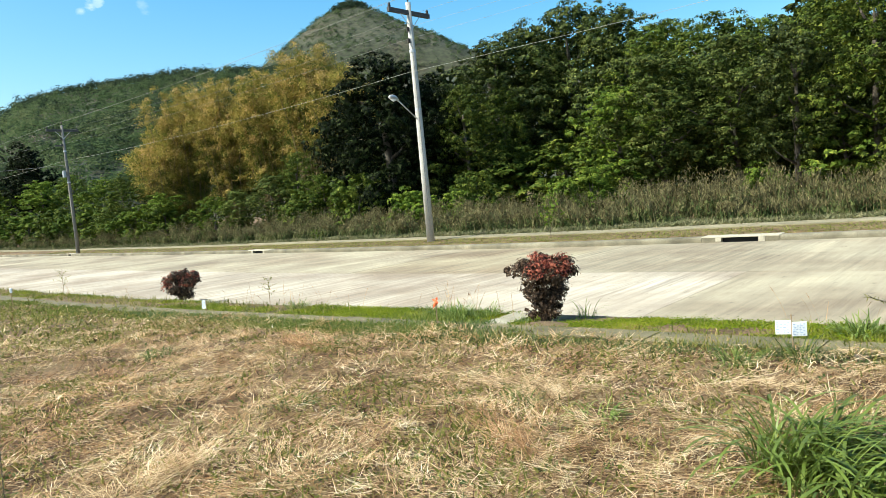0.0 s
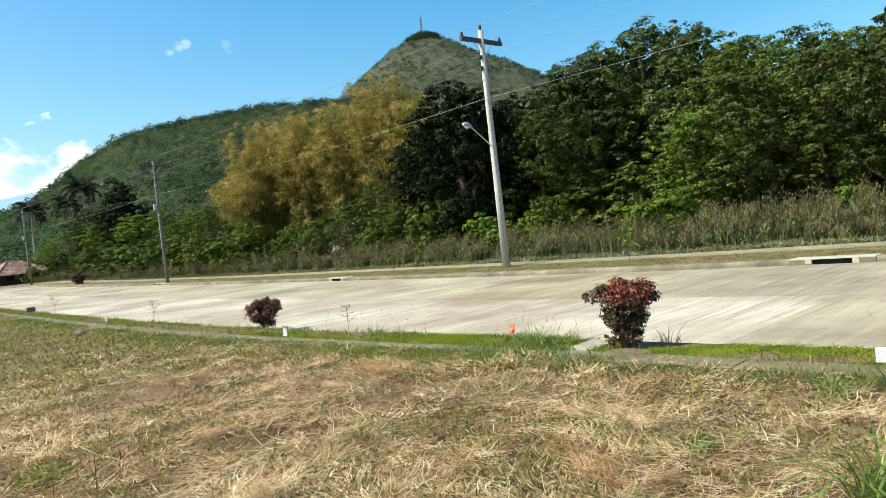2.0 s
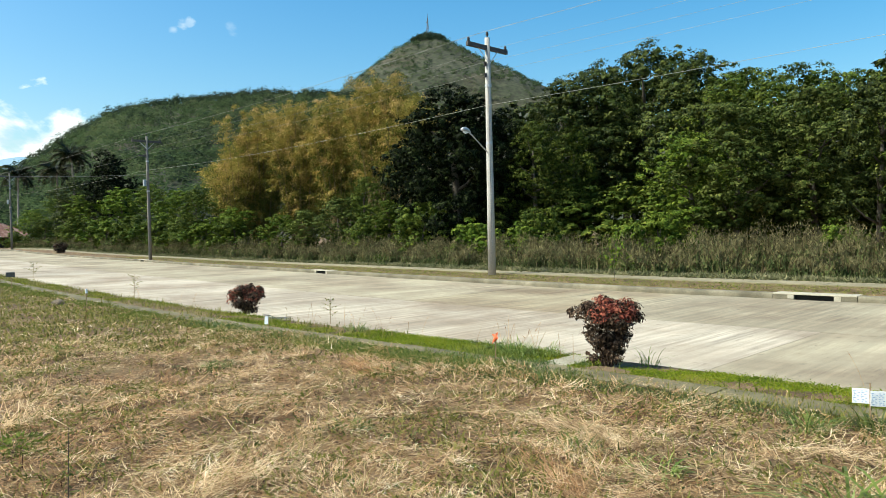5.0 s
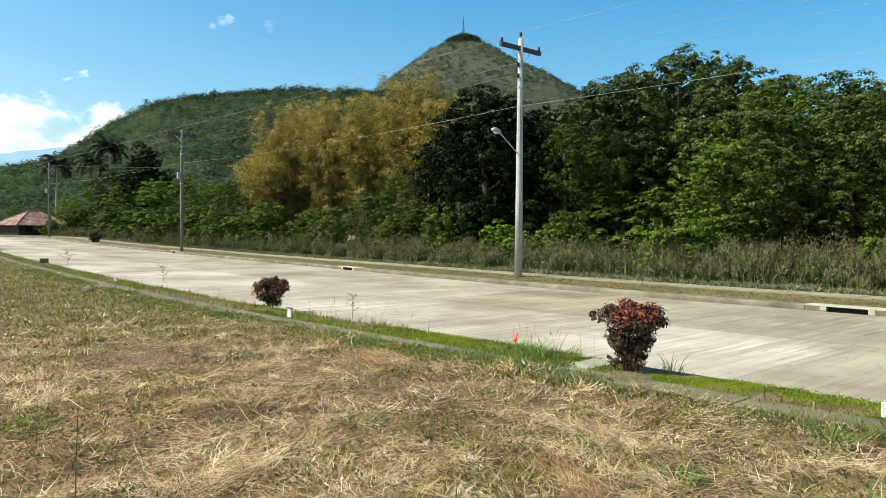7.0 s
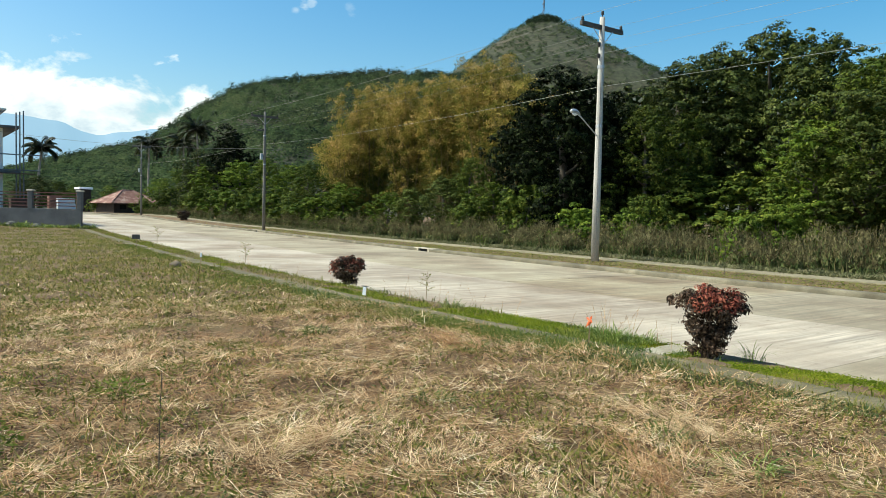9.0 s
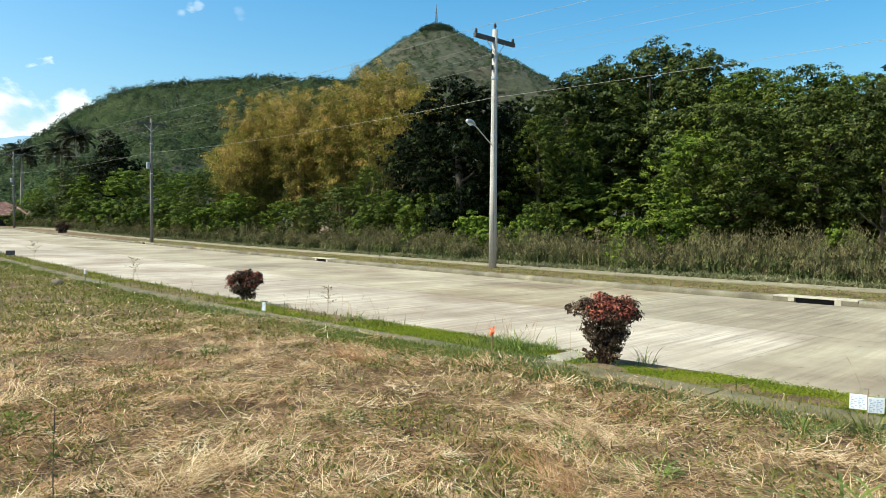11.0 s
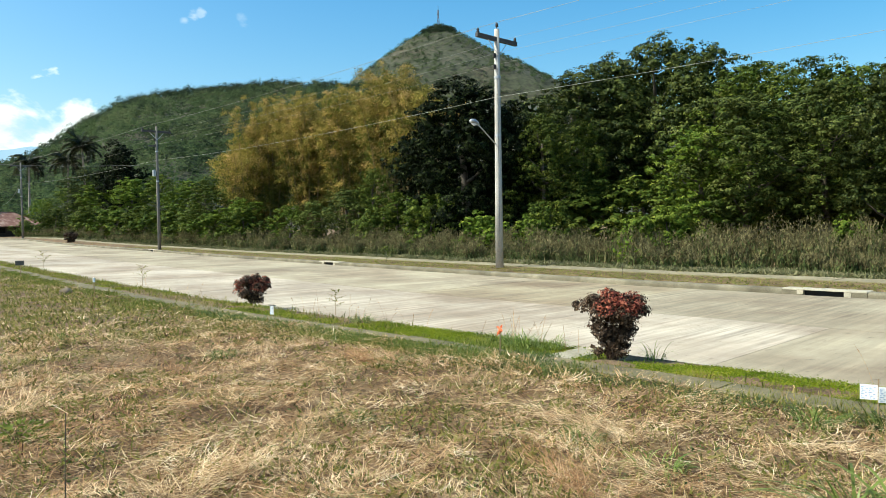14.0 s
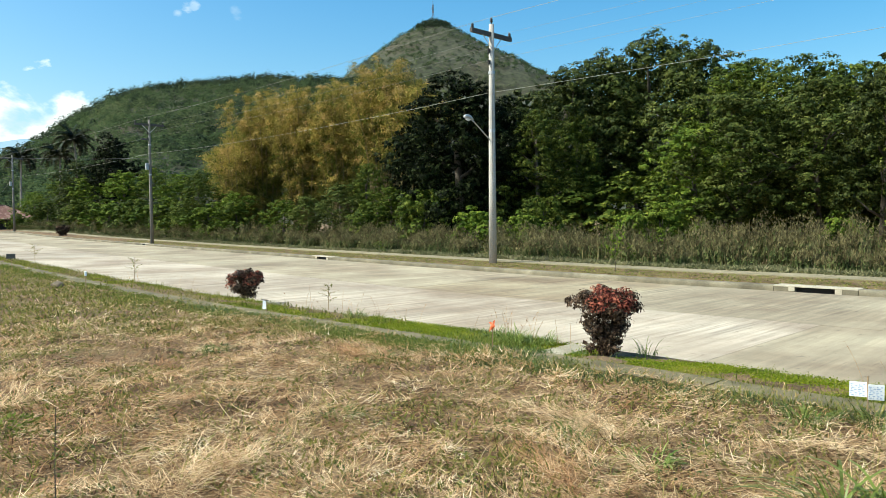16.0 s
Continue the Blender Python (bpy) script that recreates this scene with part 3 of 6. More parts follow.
hill = part("hillside", (HV.reshape(-1, 3), HF), M["hill"], smooth=True)
tagged(hill, "wooded ridge rising to a steep conical peak", "hill", kind="structure")

# woods on the slopes
az_t = np.concatenate([rng.uniform(46, 90, 5200), rng.uniform(37, 54, 3000), rng.uniform(50, 84, 560), 45.6 + rng.normal(size=300) * 1.0])
r_t = np.concatenate([250 + 390 * rng.random(5200) ** 0.8, rng.uniform(690, 930, 3000), rng.uniform(592, 622, 560), 896 + rng.normal(size=300) * 16])
on_crest = (r_t > 588) & (r_t < 628)
on_top = (np.abs(az_t - 45.6) < 1.3) & (r_t > 868)
thick = value_noise(az_t * 0.8, r_t * 0.02) + 0.3 * rng.random(len(az_t)) > np.where(r_t > 650, -0.12, -0.38)
thick |= on_top | on_crest & (rng.random(len(az_t)) < 0.7)
az_t, r_t, on_crest, on_top = az_t[thick], r_t[thick], on_crest[thick], on_top[thick]
C_t = np.stack([-r_t * np.sin(np.radians(az_t)), r_t * np.cos(np.radians(az_t)), hill_height(az_t, r_t)], -1)
S_t = rng.uniform(2.0, 4.6, len(r_t)) * np.where(r_t > 650, 0.62, 1.15) * np.where(on_crest, rng.uniform(0.6, 1.15, len(r_t)), 1.0) * np.where(on_top, 1.5, 1.0)
k = 64
D = ball_dirs(len(C_t) * k).reshape(-1, k, 3)
D[..., 2] = np.abs(D[..., 2]) * 1.1 - 0.1
lobe = rng.normal(size=(len(C_t), 5, 3)) * np.array([0.5, 0.5, 0.28])
which = rng.integers(0, 5, (len(C_t), k))
Pt = C_t[:, None] + S_t[:, None, None] * (lobe[np.arange(len(C_t))[:, None], which] + D * np.array([0.62, 0.62, 0.75]) * rng.uniform(0.75, 1.05, (len(C_t), k, 1)) + np.array([0, 0, 0.45]))
Nt = unit(D.reshape(-1, 3) * 0.85 + 0.25 * ball_dirs(D.size // 3) + np.array([0, 0, 0.55]))
At = unit(np.cross(Nt, ball_dirs(len(Nt))))
Ln = np.repeat(S_t, k) * rng.uniform(0.17, 0.34, len(Nt))
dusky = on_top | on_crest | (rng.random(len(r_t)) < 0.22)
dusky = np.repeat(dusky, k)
Pt = Pt.reshape(-1, 3) - At * Ln[:, None] * 0.5
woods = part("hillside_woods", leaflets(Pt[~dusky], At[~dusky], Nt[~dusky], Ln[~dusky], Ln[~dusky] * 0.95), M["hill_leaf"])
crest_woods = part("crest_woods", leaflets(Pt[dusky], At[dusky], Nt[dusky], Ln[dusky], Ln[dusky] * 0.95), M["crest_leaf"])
tagged(crest_woods, "darker trees along the ridge line and hilltop", "trees", kind="stuff")
tagged(woods, "scrubby trees covering the distant green slopes", "trees", kind="stuff")

# far range
fa = np.radians(np.arange(66, 112, 0.5))
crest = 385 + 22 * np.sin(fa * 9 + 0.6) + 60 * value_noise(fa * 14, fa * 0 + 5) + 30 * value_noise(fa * 50, fa * 0 + 9)
FVs = []
for rr, hh in ((3300, 0.0), (3650, 0.55), (4000, 1.0), (4300, 0.3)):
    FVs.append(np.stack([-rr * np.sin(fa), rr * np.cos(fa), crest * hh - 5], -1))
FVs = np.array(FVs)
fi = np.arange(FVs.shape[0] * FVs.shape[1]).reshape(FVs.shape[:2])
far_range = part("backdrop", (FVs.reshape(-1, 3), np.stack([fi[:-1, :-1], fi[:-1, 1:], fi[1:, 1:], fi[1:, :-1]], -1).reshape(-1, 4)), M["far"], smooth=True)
tagged(far_range, "far mountain range, its haze painted as a blue glow", "mountains", kind="structure")

# mast on the peak
TOP = float(hill_height(np.array(45.6), np.array(900.0)))
mast = thing("radio_mast", (PEAK[0], PEAK[1], TOP), "thin grey lattice radio mast on the hilltop", "mast")
for sx, sy in ((-1, -1), (1, -1), (1, 1), (-1, 1)):
    part("leg", tube([(1.6 * sx, 1.6 * sy, -2), (0.5 * sx, 0.5 * sy, 16), (0.35 * sx, 0.35 * sy, 24)], 0.28, 6), M["scaffold"], mast)
for h in range(2, 24, 4):
    w = 1.6 - h * 0.055
    part("brace", join(tube([(-w, -w, h), (w, -w, h + 2)], 0.16, 4), tube([(w, -w, h), (-w, -w, h + 2)], 0.16, 4), tube([(-w, -w, h), (-w, w, h + 2)], 0.16, 4)), M["scaffold"], mast)
part("antenna", tube([(0, 0, 18), (0, 0, 29)], 0.22, 6), M["scaffold"], mast)
for k2, (ax, az_) in enumerate(((0.9, 15), (-0.9, 19), (0.8, 21))):
    part("dish", tube([(ax, -0.6, az_), (ax * 1.1, -1.0, az_)], [0.5, 0.9], 10), M["scaffold"], mast, "grey dish")
for dx in (9, 14):
    small = thing("radio_mast", (PEAK[0] + dx, PEAK[1] + dx, TOP - 4 - dx * 0.55), "short thin mast on the hilltop", "mast")
    part("pole", tube([(0, 0, -2), (0, 0, 13)], 0.2, 6), M["scaffold"], small)

# ---- woods beside the road ----


def az_place(az, y):
    x = -y * math.tan(radians(az))
    return x, y, float(land(x, y))


def crown(blobs, n, size, slim=0.62, tuft=0.34, up=0.35, per=36, shape=leaflets):
    """Leaves in rounded sprays on the outside of larger masses (x, y, z, radius), with dark gaps between the masses."""
    B = np.asarray(blobs, float)
    w = B[:, 3] ** 2
    m = max(1, n // per)
    pick = rng.choice(len(B), m, p=w / w.sum())
    D = unit(ball_dirs(m) + np.array([0, 0, 0.28]))
    rad = B[pick, 3] * (0.70 + 0.36 * rng.random(m) ** 0.6)
    T = B[pick, :3] + D * rad[:, None] * np.array([1, 1, 0.80])
    q = np.repeat(np.arange(m), per)
    E = unit(ball_dirs(m * per) + D[q] * 0.35 + np.array([0, 0, 0.25]))
    tr = (tuft * rng.uniform(0.5, 1.4, m))[q]
    P = T[q] + E * (tr * (0.45 + 0.6 * rng.random(m * per)))[:, None] * np.array([1, 1, 0.62])
    N = unit(D[q] * 0.45 + E * 0.75 + np.array([0, 0, up]) + 0.30 * ball_dirs(m * per))
    A = unit(np.cross(N, ball_dirs(m * per)) - np.array([0, 0, 0.25]))
    L = size * rng.uniform(0.55, 1.35, m * per)
    # oversized leaves added deep inside, mostly unseen, to block light and darken the gaps
    mc = n // 34
    pc = rng.choice(len(B), mc, p=w / w.sum())
    Pc = B[pc, :3] + ball_dirs(mc) * (B[pc, 3] * 0.4 * rng.random(mc))[:, None]
    Nc = unit(ball_dirs(mc))
    Ac = unit(np.cross(Nc, ball_dirs(mc)))
    Lc = size * rng.uniform(1.5, 2.4, mc)
    return join(shape(P, A, N, L, L * slim), shape(Pc - Ac * Lc[:, None] * 0.5, Ac, Nc, Lc, Lc * 0.9))


def clumps(H, R, low, count, rmin, rmax):
    out = []
    for i in range(count):
        t = (i + 0.5) / count
        z = low + (H - low - rmin * 0.7) * t
        prof = math.sin(math.pi * min(1, 0.18 + 0.80 * t)) ** 0.7
        a = i * 2.4 + rng.uniform(-0.5, 0.5)
        rr = R * prof * rng.uniform(0.30, 0.95)
        out.append((rr * math.cos(a), rr * math.sin(a), z, rng.uniform(rmin, rmax)))
    return out


def tree_thing(name, label, H, R, low, count, rmin, rmax, leaves, size, leaf, trunk_r=0.16, slim=0.62, category="tree", tuft=0.36):
    e = thing(name, (0, 0, 0), label, category, group="woods beside the road")
    B = clumps(H, R, low, count, rmin, rmax)
    lean = rng.uniform(-0.4, 0.4, 2)
    top = np.array([lean[0], lean[1], H * 0.8])
    stem = [np.array([0, 0, -0.15]), np.array([lean[0] * 0.2, lean[1] * 0.1, H * 0.3]), np.array([lean[0] * 0.6, lean[1] * 0.7, H * 0.55]), top]
    part("trunk", tube(stem, [trunk_r * 1.25, trunk_r, trunk_r * 0.7, trunk_r * 0.3], 8), M["bark"], e, smooth=True)
    for b in B[:: max(1, count // 8)]:
        z0 = min(H * 0.7, max(0.4, b[2] - 0.8 - 0.25 * math.hypot(b[0], b[1])))
        q = np.array([lean[0] * z0 / H, lean[1] * z0 / H, z0])
        end = np.array(b[:3])
        part("limb", tube([q, (q + end) / 2 + (0, 0, -0.15), end], [trunk_r * 0.5, trunk_r * 0.35, trunk_r * 0.12], 6), M["bark"], e, smooth=True)
    part("crown", crown(B, leaves, size, slim, tuft), M[leaf], e)
    return e


PLACED = {}


def plant_tree(key, az, y, height, wide=1.0, turn=None):
    """Copies of a tree kind, scaled to a height."""
    src, H = PLACED[key]
    x, yy, z = az_place(az, y)
    s = 0.965 * height / H
    m = Matrix.Translation((x, yy, z - 0.05)) @ Euler((0, 0, turn if turn is not None else rng.uniform(0, 6.28))).to_matrix().to_4x4() @ Matrix.Diagonal((s * wide, s * wide, s, 1))
    if key not in USED:
        USED.add(key)
        src.matrix_basis = m
        return src
    c = copy_thing(src, m)
    c.matrix_basis = m
    return c


USED = set()
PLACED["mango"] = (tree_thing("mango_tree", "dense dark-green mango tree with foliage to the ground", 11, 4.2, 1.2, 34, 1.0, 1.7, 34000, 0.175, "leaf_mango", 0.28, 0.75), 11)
PLACED["broad"] = (tree_thing("broadleaf_tree", "tall green broadleaf tree with layered crown", 12, 4.0, 2.2, 36, 0.7, 1.5, 25000, 0.135, "leaf_mid", 0.2, 0.85), 12)
PLACED["broad_dark"] = (tree_thing("broadleaf_tree", "tall dark-green broadleaf tree with clumped crown", 12, 3.9, 3.0, 36, 0.75, 1.5, 29000, 0.140, "leaf_dark", 0.2, 0.85), 12)
PLACED["back"] = (tree_thing("broadleaf_tree", "tall dark-green broadleaf tree deep in the woods", 12, 3.9, 2.6, 26, 0.9, 1.6, 11000, 0.27, "leaf_dark", 0.2, 0.85), 12)
PLACED["light"] = (tree_thing("feathery_tree", "light-green feathery tree at the edge of the woods", 8, 2.9, 0.9, 26, 0.7, 1.15, 17000, 0.125, "leaf_light", 0.12, 0.8, tuft=0.26), 8)
PLACED["olive"] = (tree_thing("twiggy_tree", "olive-green twiggy tree with sparse foliage", 8, 3.0, 2.0, 30, 0.5, 1.0, 20000, 0.115, "leaf_olive", 0.12, 0.8, tuft=0.28), 8)
PLACED["bush"] = (tree_thing("green_shrub", "low rounded green shrub in front of the woods", 3, 2.0, 0.35, 15, 0.55, 0.9, 9000, 0.14, "leaf_light", 0.06, 0.75, category="shrub", tuft=0.2), 3)
PLACED["shrub"] = (tree_thing("green_shrub", "rounded mid-green shrub below the trees", 4, 2.4, 0.4, 16, 0.7, 1.1, 8500, 0.14, "leaf_mid", 0.08, 0.8, category="shrub", tuft=0.25), 4)


def up_to(az, y, el):
    return 1.6 + y / math.cos(radians(az)) * math.tan(radians(el))


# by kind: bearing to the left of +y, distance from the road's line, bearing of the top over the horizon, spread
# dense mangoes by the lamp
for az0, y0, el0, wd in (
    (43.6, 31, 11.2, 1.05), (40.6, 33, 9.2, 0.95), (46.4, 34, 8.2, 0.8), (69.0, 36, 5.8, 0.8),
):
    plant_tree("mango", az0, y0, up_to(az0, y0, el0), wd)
# tall dark trees
for az0, y0, el0, wd in (
    (35.2, 38, 11.6, 1.2), (32.6, 41, 12.3, 1.1), (29.2, 42, 13.3, 1.2), (25.6, 41, 12.7, 1.1), (14.2, 31, 9.9, 0.95), (7, 36, 14, 1),
    (-3, 34, 13, 1), (71.2, 34, 4, 1.2),
):
    plant_tree("broad_dark", az0, y0, up_to(az0, y0, el0), wd)
# tall green trees
for az0, y0, el0, wd in (
    (37.6, 33, 8.6, 1), (34.8, 36, 8.0, 0.8), (22.3, 39, 11.4, 1.15), (19.2, 38, 11.4, 1.15), (15.6, 38, 10.6, 1),
    (11.6, 36, 12, 1), (9.4, 32, 13.2, 1), (1.5, 34, 13, 1), (-9, 34, 12.5, 1.1), (51.8, 43, 8.8, 1), (60, 44, 7, 1),
    (50.8, 31, 4.6, 1), (63.2, 30.8, 3.6, 1.2), (66.4, 37.5, 3.7, 1.3), (72.4, 35.5, 2.7, 1.4),
):
    plant_tree("broad", az0, y0, up_to(az0, y0, el0), wd)
# deep in the woods
for az0, y0, el0, wd in (
    (55, 46, 8, 1), (38.6, 46, 9.6, 1.1), (30.8, 50, 11.6, 1.1), (23.5, 49, 10.6, 1.1), (17, 47, 10, 1.1), (12.5, 45, 11, 1.1),
    (44.5, 46, 9.8, 1.1), (9, 43, 10, 1.1), (5, 44, 10.5, 1.1),
):
    plant_tree("back", az0, y0, up_to(az0, y0, el0), wd)
# feathery trees
for az0, y0, el0, wd in (
    (25.9, 30.6, 7.5, 1.25), (49, 30.5, 2.9, 1.5), (57.2, 30, 1.9, 1.5), (60.8, 30.8, 2.4, 1.4), (64.6, 35.5, 3.6, 1.5), (68.2, 35.5, 3.5, 1.6),
    (70.6, 34.5, 3.1, 1.5), (74, 34, 2, 1.3),
):
    plant_tree("light", az0, y0, up_to(az0, y0, el0), wd)
# twiggy trees
for az0, y0, el0, wd in (
    (23.2, 30.6, 9.2, 1.3), (18.0, 32, 9.8, 1.2), (4.5, 31, 10.5, 1.2), (52.8, 30, 3.0, 1.4), (55.4, 30, 2.0, 1.4),
):
    plant_tree("olive", az0, y0, up_to(az0, y0, el0), wd)
# shrubs at the foot
for az0, y0, el0, wd in (
    (46.6, 28.4, 2.6, 1), (37.6, 28, 1.9, 0.9), (6.5, 28, 3, 1), (50.8, 28, 1.6, 1.1),
    (62.8, 34.8, 1, 1.1), (66.2, 34.6, 1, 1.1), (72.6, 34.6, 0.7, 1.1), (75, 35, 0.8, 1), (60.6, 30.6, 1.5, 1.2), (64.4, 31.2, 1.6, 1.3),
    (67.6, 31.6, 1.5, 1.3), (71.2, 32, 1.4, 1.3), (73.2, 32.2, 1.2, 1.3), (11, 32, 3.2, 1.3), (8.6, 33, 3, 1.3),
):
    plant_tree("shrub", az0, y0, up_to(az0, y0, el0), wd)
# low shrubs in front
for az0, y0, el0, wd in (
    (42.4, 26.6, 0.9, 1.1), (38.6, 27, 0.6, 1), (28.4, 26.4, 0.9, 1.1), (30.6, 26.4, 0.5, 1), (16.6, 26.4, 0.2, 0.8), (62.4, 30.4, 1.2, 1.3),
    (66, 31.4, 1.3, 1.4), (69.4, 31.8, 1.2, 1.4),
):
    plant_tree("bush", az0, y0, up_to(az0, y0, el0), wd)
# undergrowth added behind the front row to close the hollows and keep them dark
for az0 in range(14, 43, 4):
    plant_tree("shrub", az0, 35.5, up_to(az0, 35.5, 3.5), 1.6)


def bamboo(az, y, H, R, leaves, bare=0.34, gold=0.5):
    """Culms that fan out and nod, with hanging sprays at their nodes: green low down, dried to gold above."""
    x, yy, z = az_place(az, y)
    e = thing("bamboo_clump", (x, yy, z - 0.05), "tall golden-yellow bamboo clump with feathery arching culms", "bamboo", group="bamboo clumps")
    found = {0: ([], []), 1: ([], [])}
    n_c = 40
    for i in range(n_c):
        a, r0 = i * 2.4, 1.0 * math.sqrt((i + 0.5) / n_c)
        out = R * rng.uniform(0.4, 1.0) * math.sqrt((i + 1.5) / n_c)
        h = H * rng.uniform(0.70, 0.96) * (1 - 0.14 * (i / n_c))
        t = np.linspace(0, 1, 9)
        px = np.cos(a) * (r0 + out * t ** 1.7)
        py = np.sin(a) * (r0 + out * t ** 1.7)
        pz = h * (t - 0.17 * t ** 5)
        culm = np.stack([px, py, pz], -1)
        part("culm", tube(culm[:8], np.linspace(0.06, 0.022, 8), 5, cap=False), M["culm"], e, smooth=True)
        nodes_, per = 26, leaves // (n_c * 26)
        tt = bare + (1 - bare) * (np.arange(nodes_) + rng.random(nodes_)) / nodes_
        side = rng.normal(size=(nodes_, 3)) * np.array([0.5, 0.5, 0.22]) * (0.55 + 0.75 * np.sin(tt * 2.8))[:, None]
        base = np.stack([np.interp(tt, t, px), np.interp(tt, t, py), np.interp(tt, t, pz)], -1)
        q = np.repeat(np.arange(nodes_), per)
        f = rng.random(len(q))
        P = base[q] + side[q] * (0.25 + 0.95 * f)[:, None] + rng.normal(size=(len(q), 3)) * 0.13 - np.array([0, 0, 0.28]) * (f ** 2)[:, None]
        A = unit(side[q] * 0.7 + rng.normal(size=(len(q), 3)) * 0.5 + np.array([0, 0, -0.45]))
        dry = (tt + 0.32 * rng.normal(size=nodes_) > gold + 0.06)[q]
        for k_ in (0, 1):
            found[k_][0].append(P[dry == k_])
            found[k_][1].append(A[dry == k_])
    for k_, nm, mt in ((0, "green_leaves", "leaf_bamboo_green"), (1, "golden_leaves", "leaf_bamboo")):
        P, A = np.concatenate(found[k_][0]), np.concatenate(found[k_][1])
        N = unit(np.cross(A, ball_dirs(len(A))) + np.array([0, 0, 0.45]))
        L = rng.uniform(0.09, 0.21, len(P))
        part(nm, leaflets(P, A, N, L, L * 0.36), M[mt], e)
    return e


bamboo(47.0, 37, up_to(47.0, 37, 12.4) * 1.13, 2.6, 46000, 0.50, 0.56)
bamboo(49.4, 37, up_to(49.4, 37, 14.6) * 1.13, 3.0, 74000, 0.42, 0.46)
bamboo(52.6, 38, up_to(52.6, 38, 12.5) * 1.13, 3.2, 78000, 0.30, 0.40)
bamboo(55.6, 37, up_to(55.6, 37, 12.0) * 1.13, 3.4, 82000, 0.22, 0.33)
bamboo(58.5, 36, up_to(58.5, 36, 11.2) * 1.13, 3.6, 88000, 0.12, 0.27)
bamboo(60.3, 34, up_to(60.3, 34, 8.2) * 1.13, 2.8, 50000, 0.10, 0.30)


def palm(az, y, H, fronds=28, reach=1.0):
    x, yy, z = az_place(az, y)
    e = thing("coconut_palm", (x, yy, z - 0.05), "coconut palm with drooping dark fronds on a thin trunk", "palm", group="coconut palms")
    lean = rng.uniform(-0.8, 0.8, 2)
    t = np.linspace(0, 1, 8)
    stem = np.stack([lean[0] * t ** 2, lean[1] * t ** 2, (H - 1.6) * t], -1)
    part("trunk", tube(stem, np.linspace(0.22, 0.13, 8), 8), M["palm_bark"], e, smooth=True)
    top = stem[-1]
    for i in range(fronds):
        a, el = i * 2.4 + rng.uniform(-0.3, 0.3), 1.45 - 2.1 * (i / fronds) + rng.uniform(-0.15, 0.15)
        s = np.linspace(0, 1, 10)
        L = rng.uniform(2.5, 3.1) * reach
        slope = el - rng.uniform(1.0, 1.7) * s ** 1.2
        r, h = np.cumsum(np.cos(slope)) * L / 10, np.cumsum(np.sin(slope)) * L / 10
        rib = top + np.stack([np.cos(a) * r, np.sin(a) * r, h], -1)
        q = np.repeat(np.arange(10), 16)
        jit = rng.random(len(q)) * 0.3
        along = np.stack([np.cos(a) + 0 * jit, np.sin(a) + 0 * jit, 0 * jit], -1)
        side = np.stack([-np.sin(a) + 0 * jit, np.cos(a) + 0 * jit, 0 * jit], -1) * np.where(np.arange(len(q)) % 2, 1, -1)[:, None]
        dirs = unit(side * 0.8 + along * 0.45 + np.array([0, 0, -0.75]))
        nrm = unit(np.cross(dirs, along))
        leafs = blades(rib[q] + along * jit[:, None], dirs, nrm, np.full(len(q), 0.80) * (1.1 - 0.5 * q / 10), np.full(len(q), 0.12))
        part("frond", join(tube(rib, np.linspace(0.04, 0.01, 10), 4, cap=False), leafs), M["leaf_palm"], e)


palm(81.7, 16.5, up_to(81.7, 16.5, 4.4), 24, 0.85)
palm(74.7, 37, up_to(74.7, 37, 4.9))
palm(72.3, 39, up_to(72.3, 39, 5.2))
palm(71.2, 40, up_to(71.2, 40, 6.2), 30)

# low trees and scrub round the houses
for kind_, az0, y0, h0, wd in (("broad_dark", 81.6, 14.8, 4.6, 1.5), ("broad", 80.4, 19.5, 4.6, 1.4), ("shrub", 78.2, 27.0, 2.2, 1.2), ("broad_dark", 82.6, 12.2, 4.0, 1.3), ("light", 79.3, 27, 5.0, 1.5), ("broad", 77.2, 36, 5.5, 1.5), ("shrub", 75.0, 29.6, 2.2, 1.4), ("shrub", 80.6, 10.6, 1.9, 1.0), ("shrub", 82.6, 8.3, 1.8, 1.0)):
    plant_tree(kind_, az0, y0, h0, wd)

# ---- tall dry weeds ----


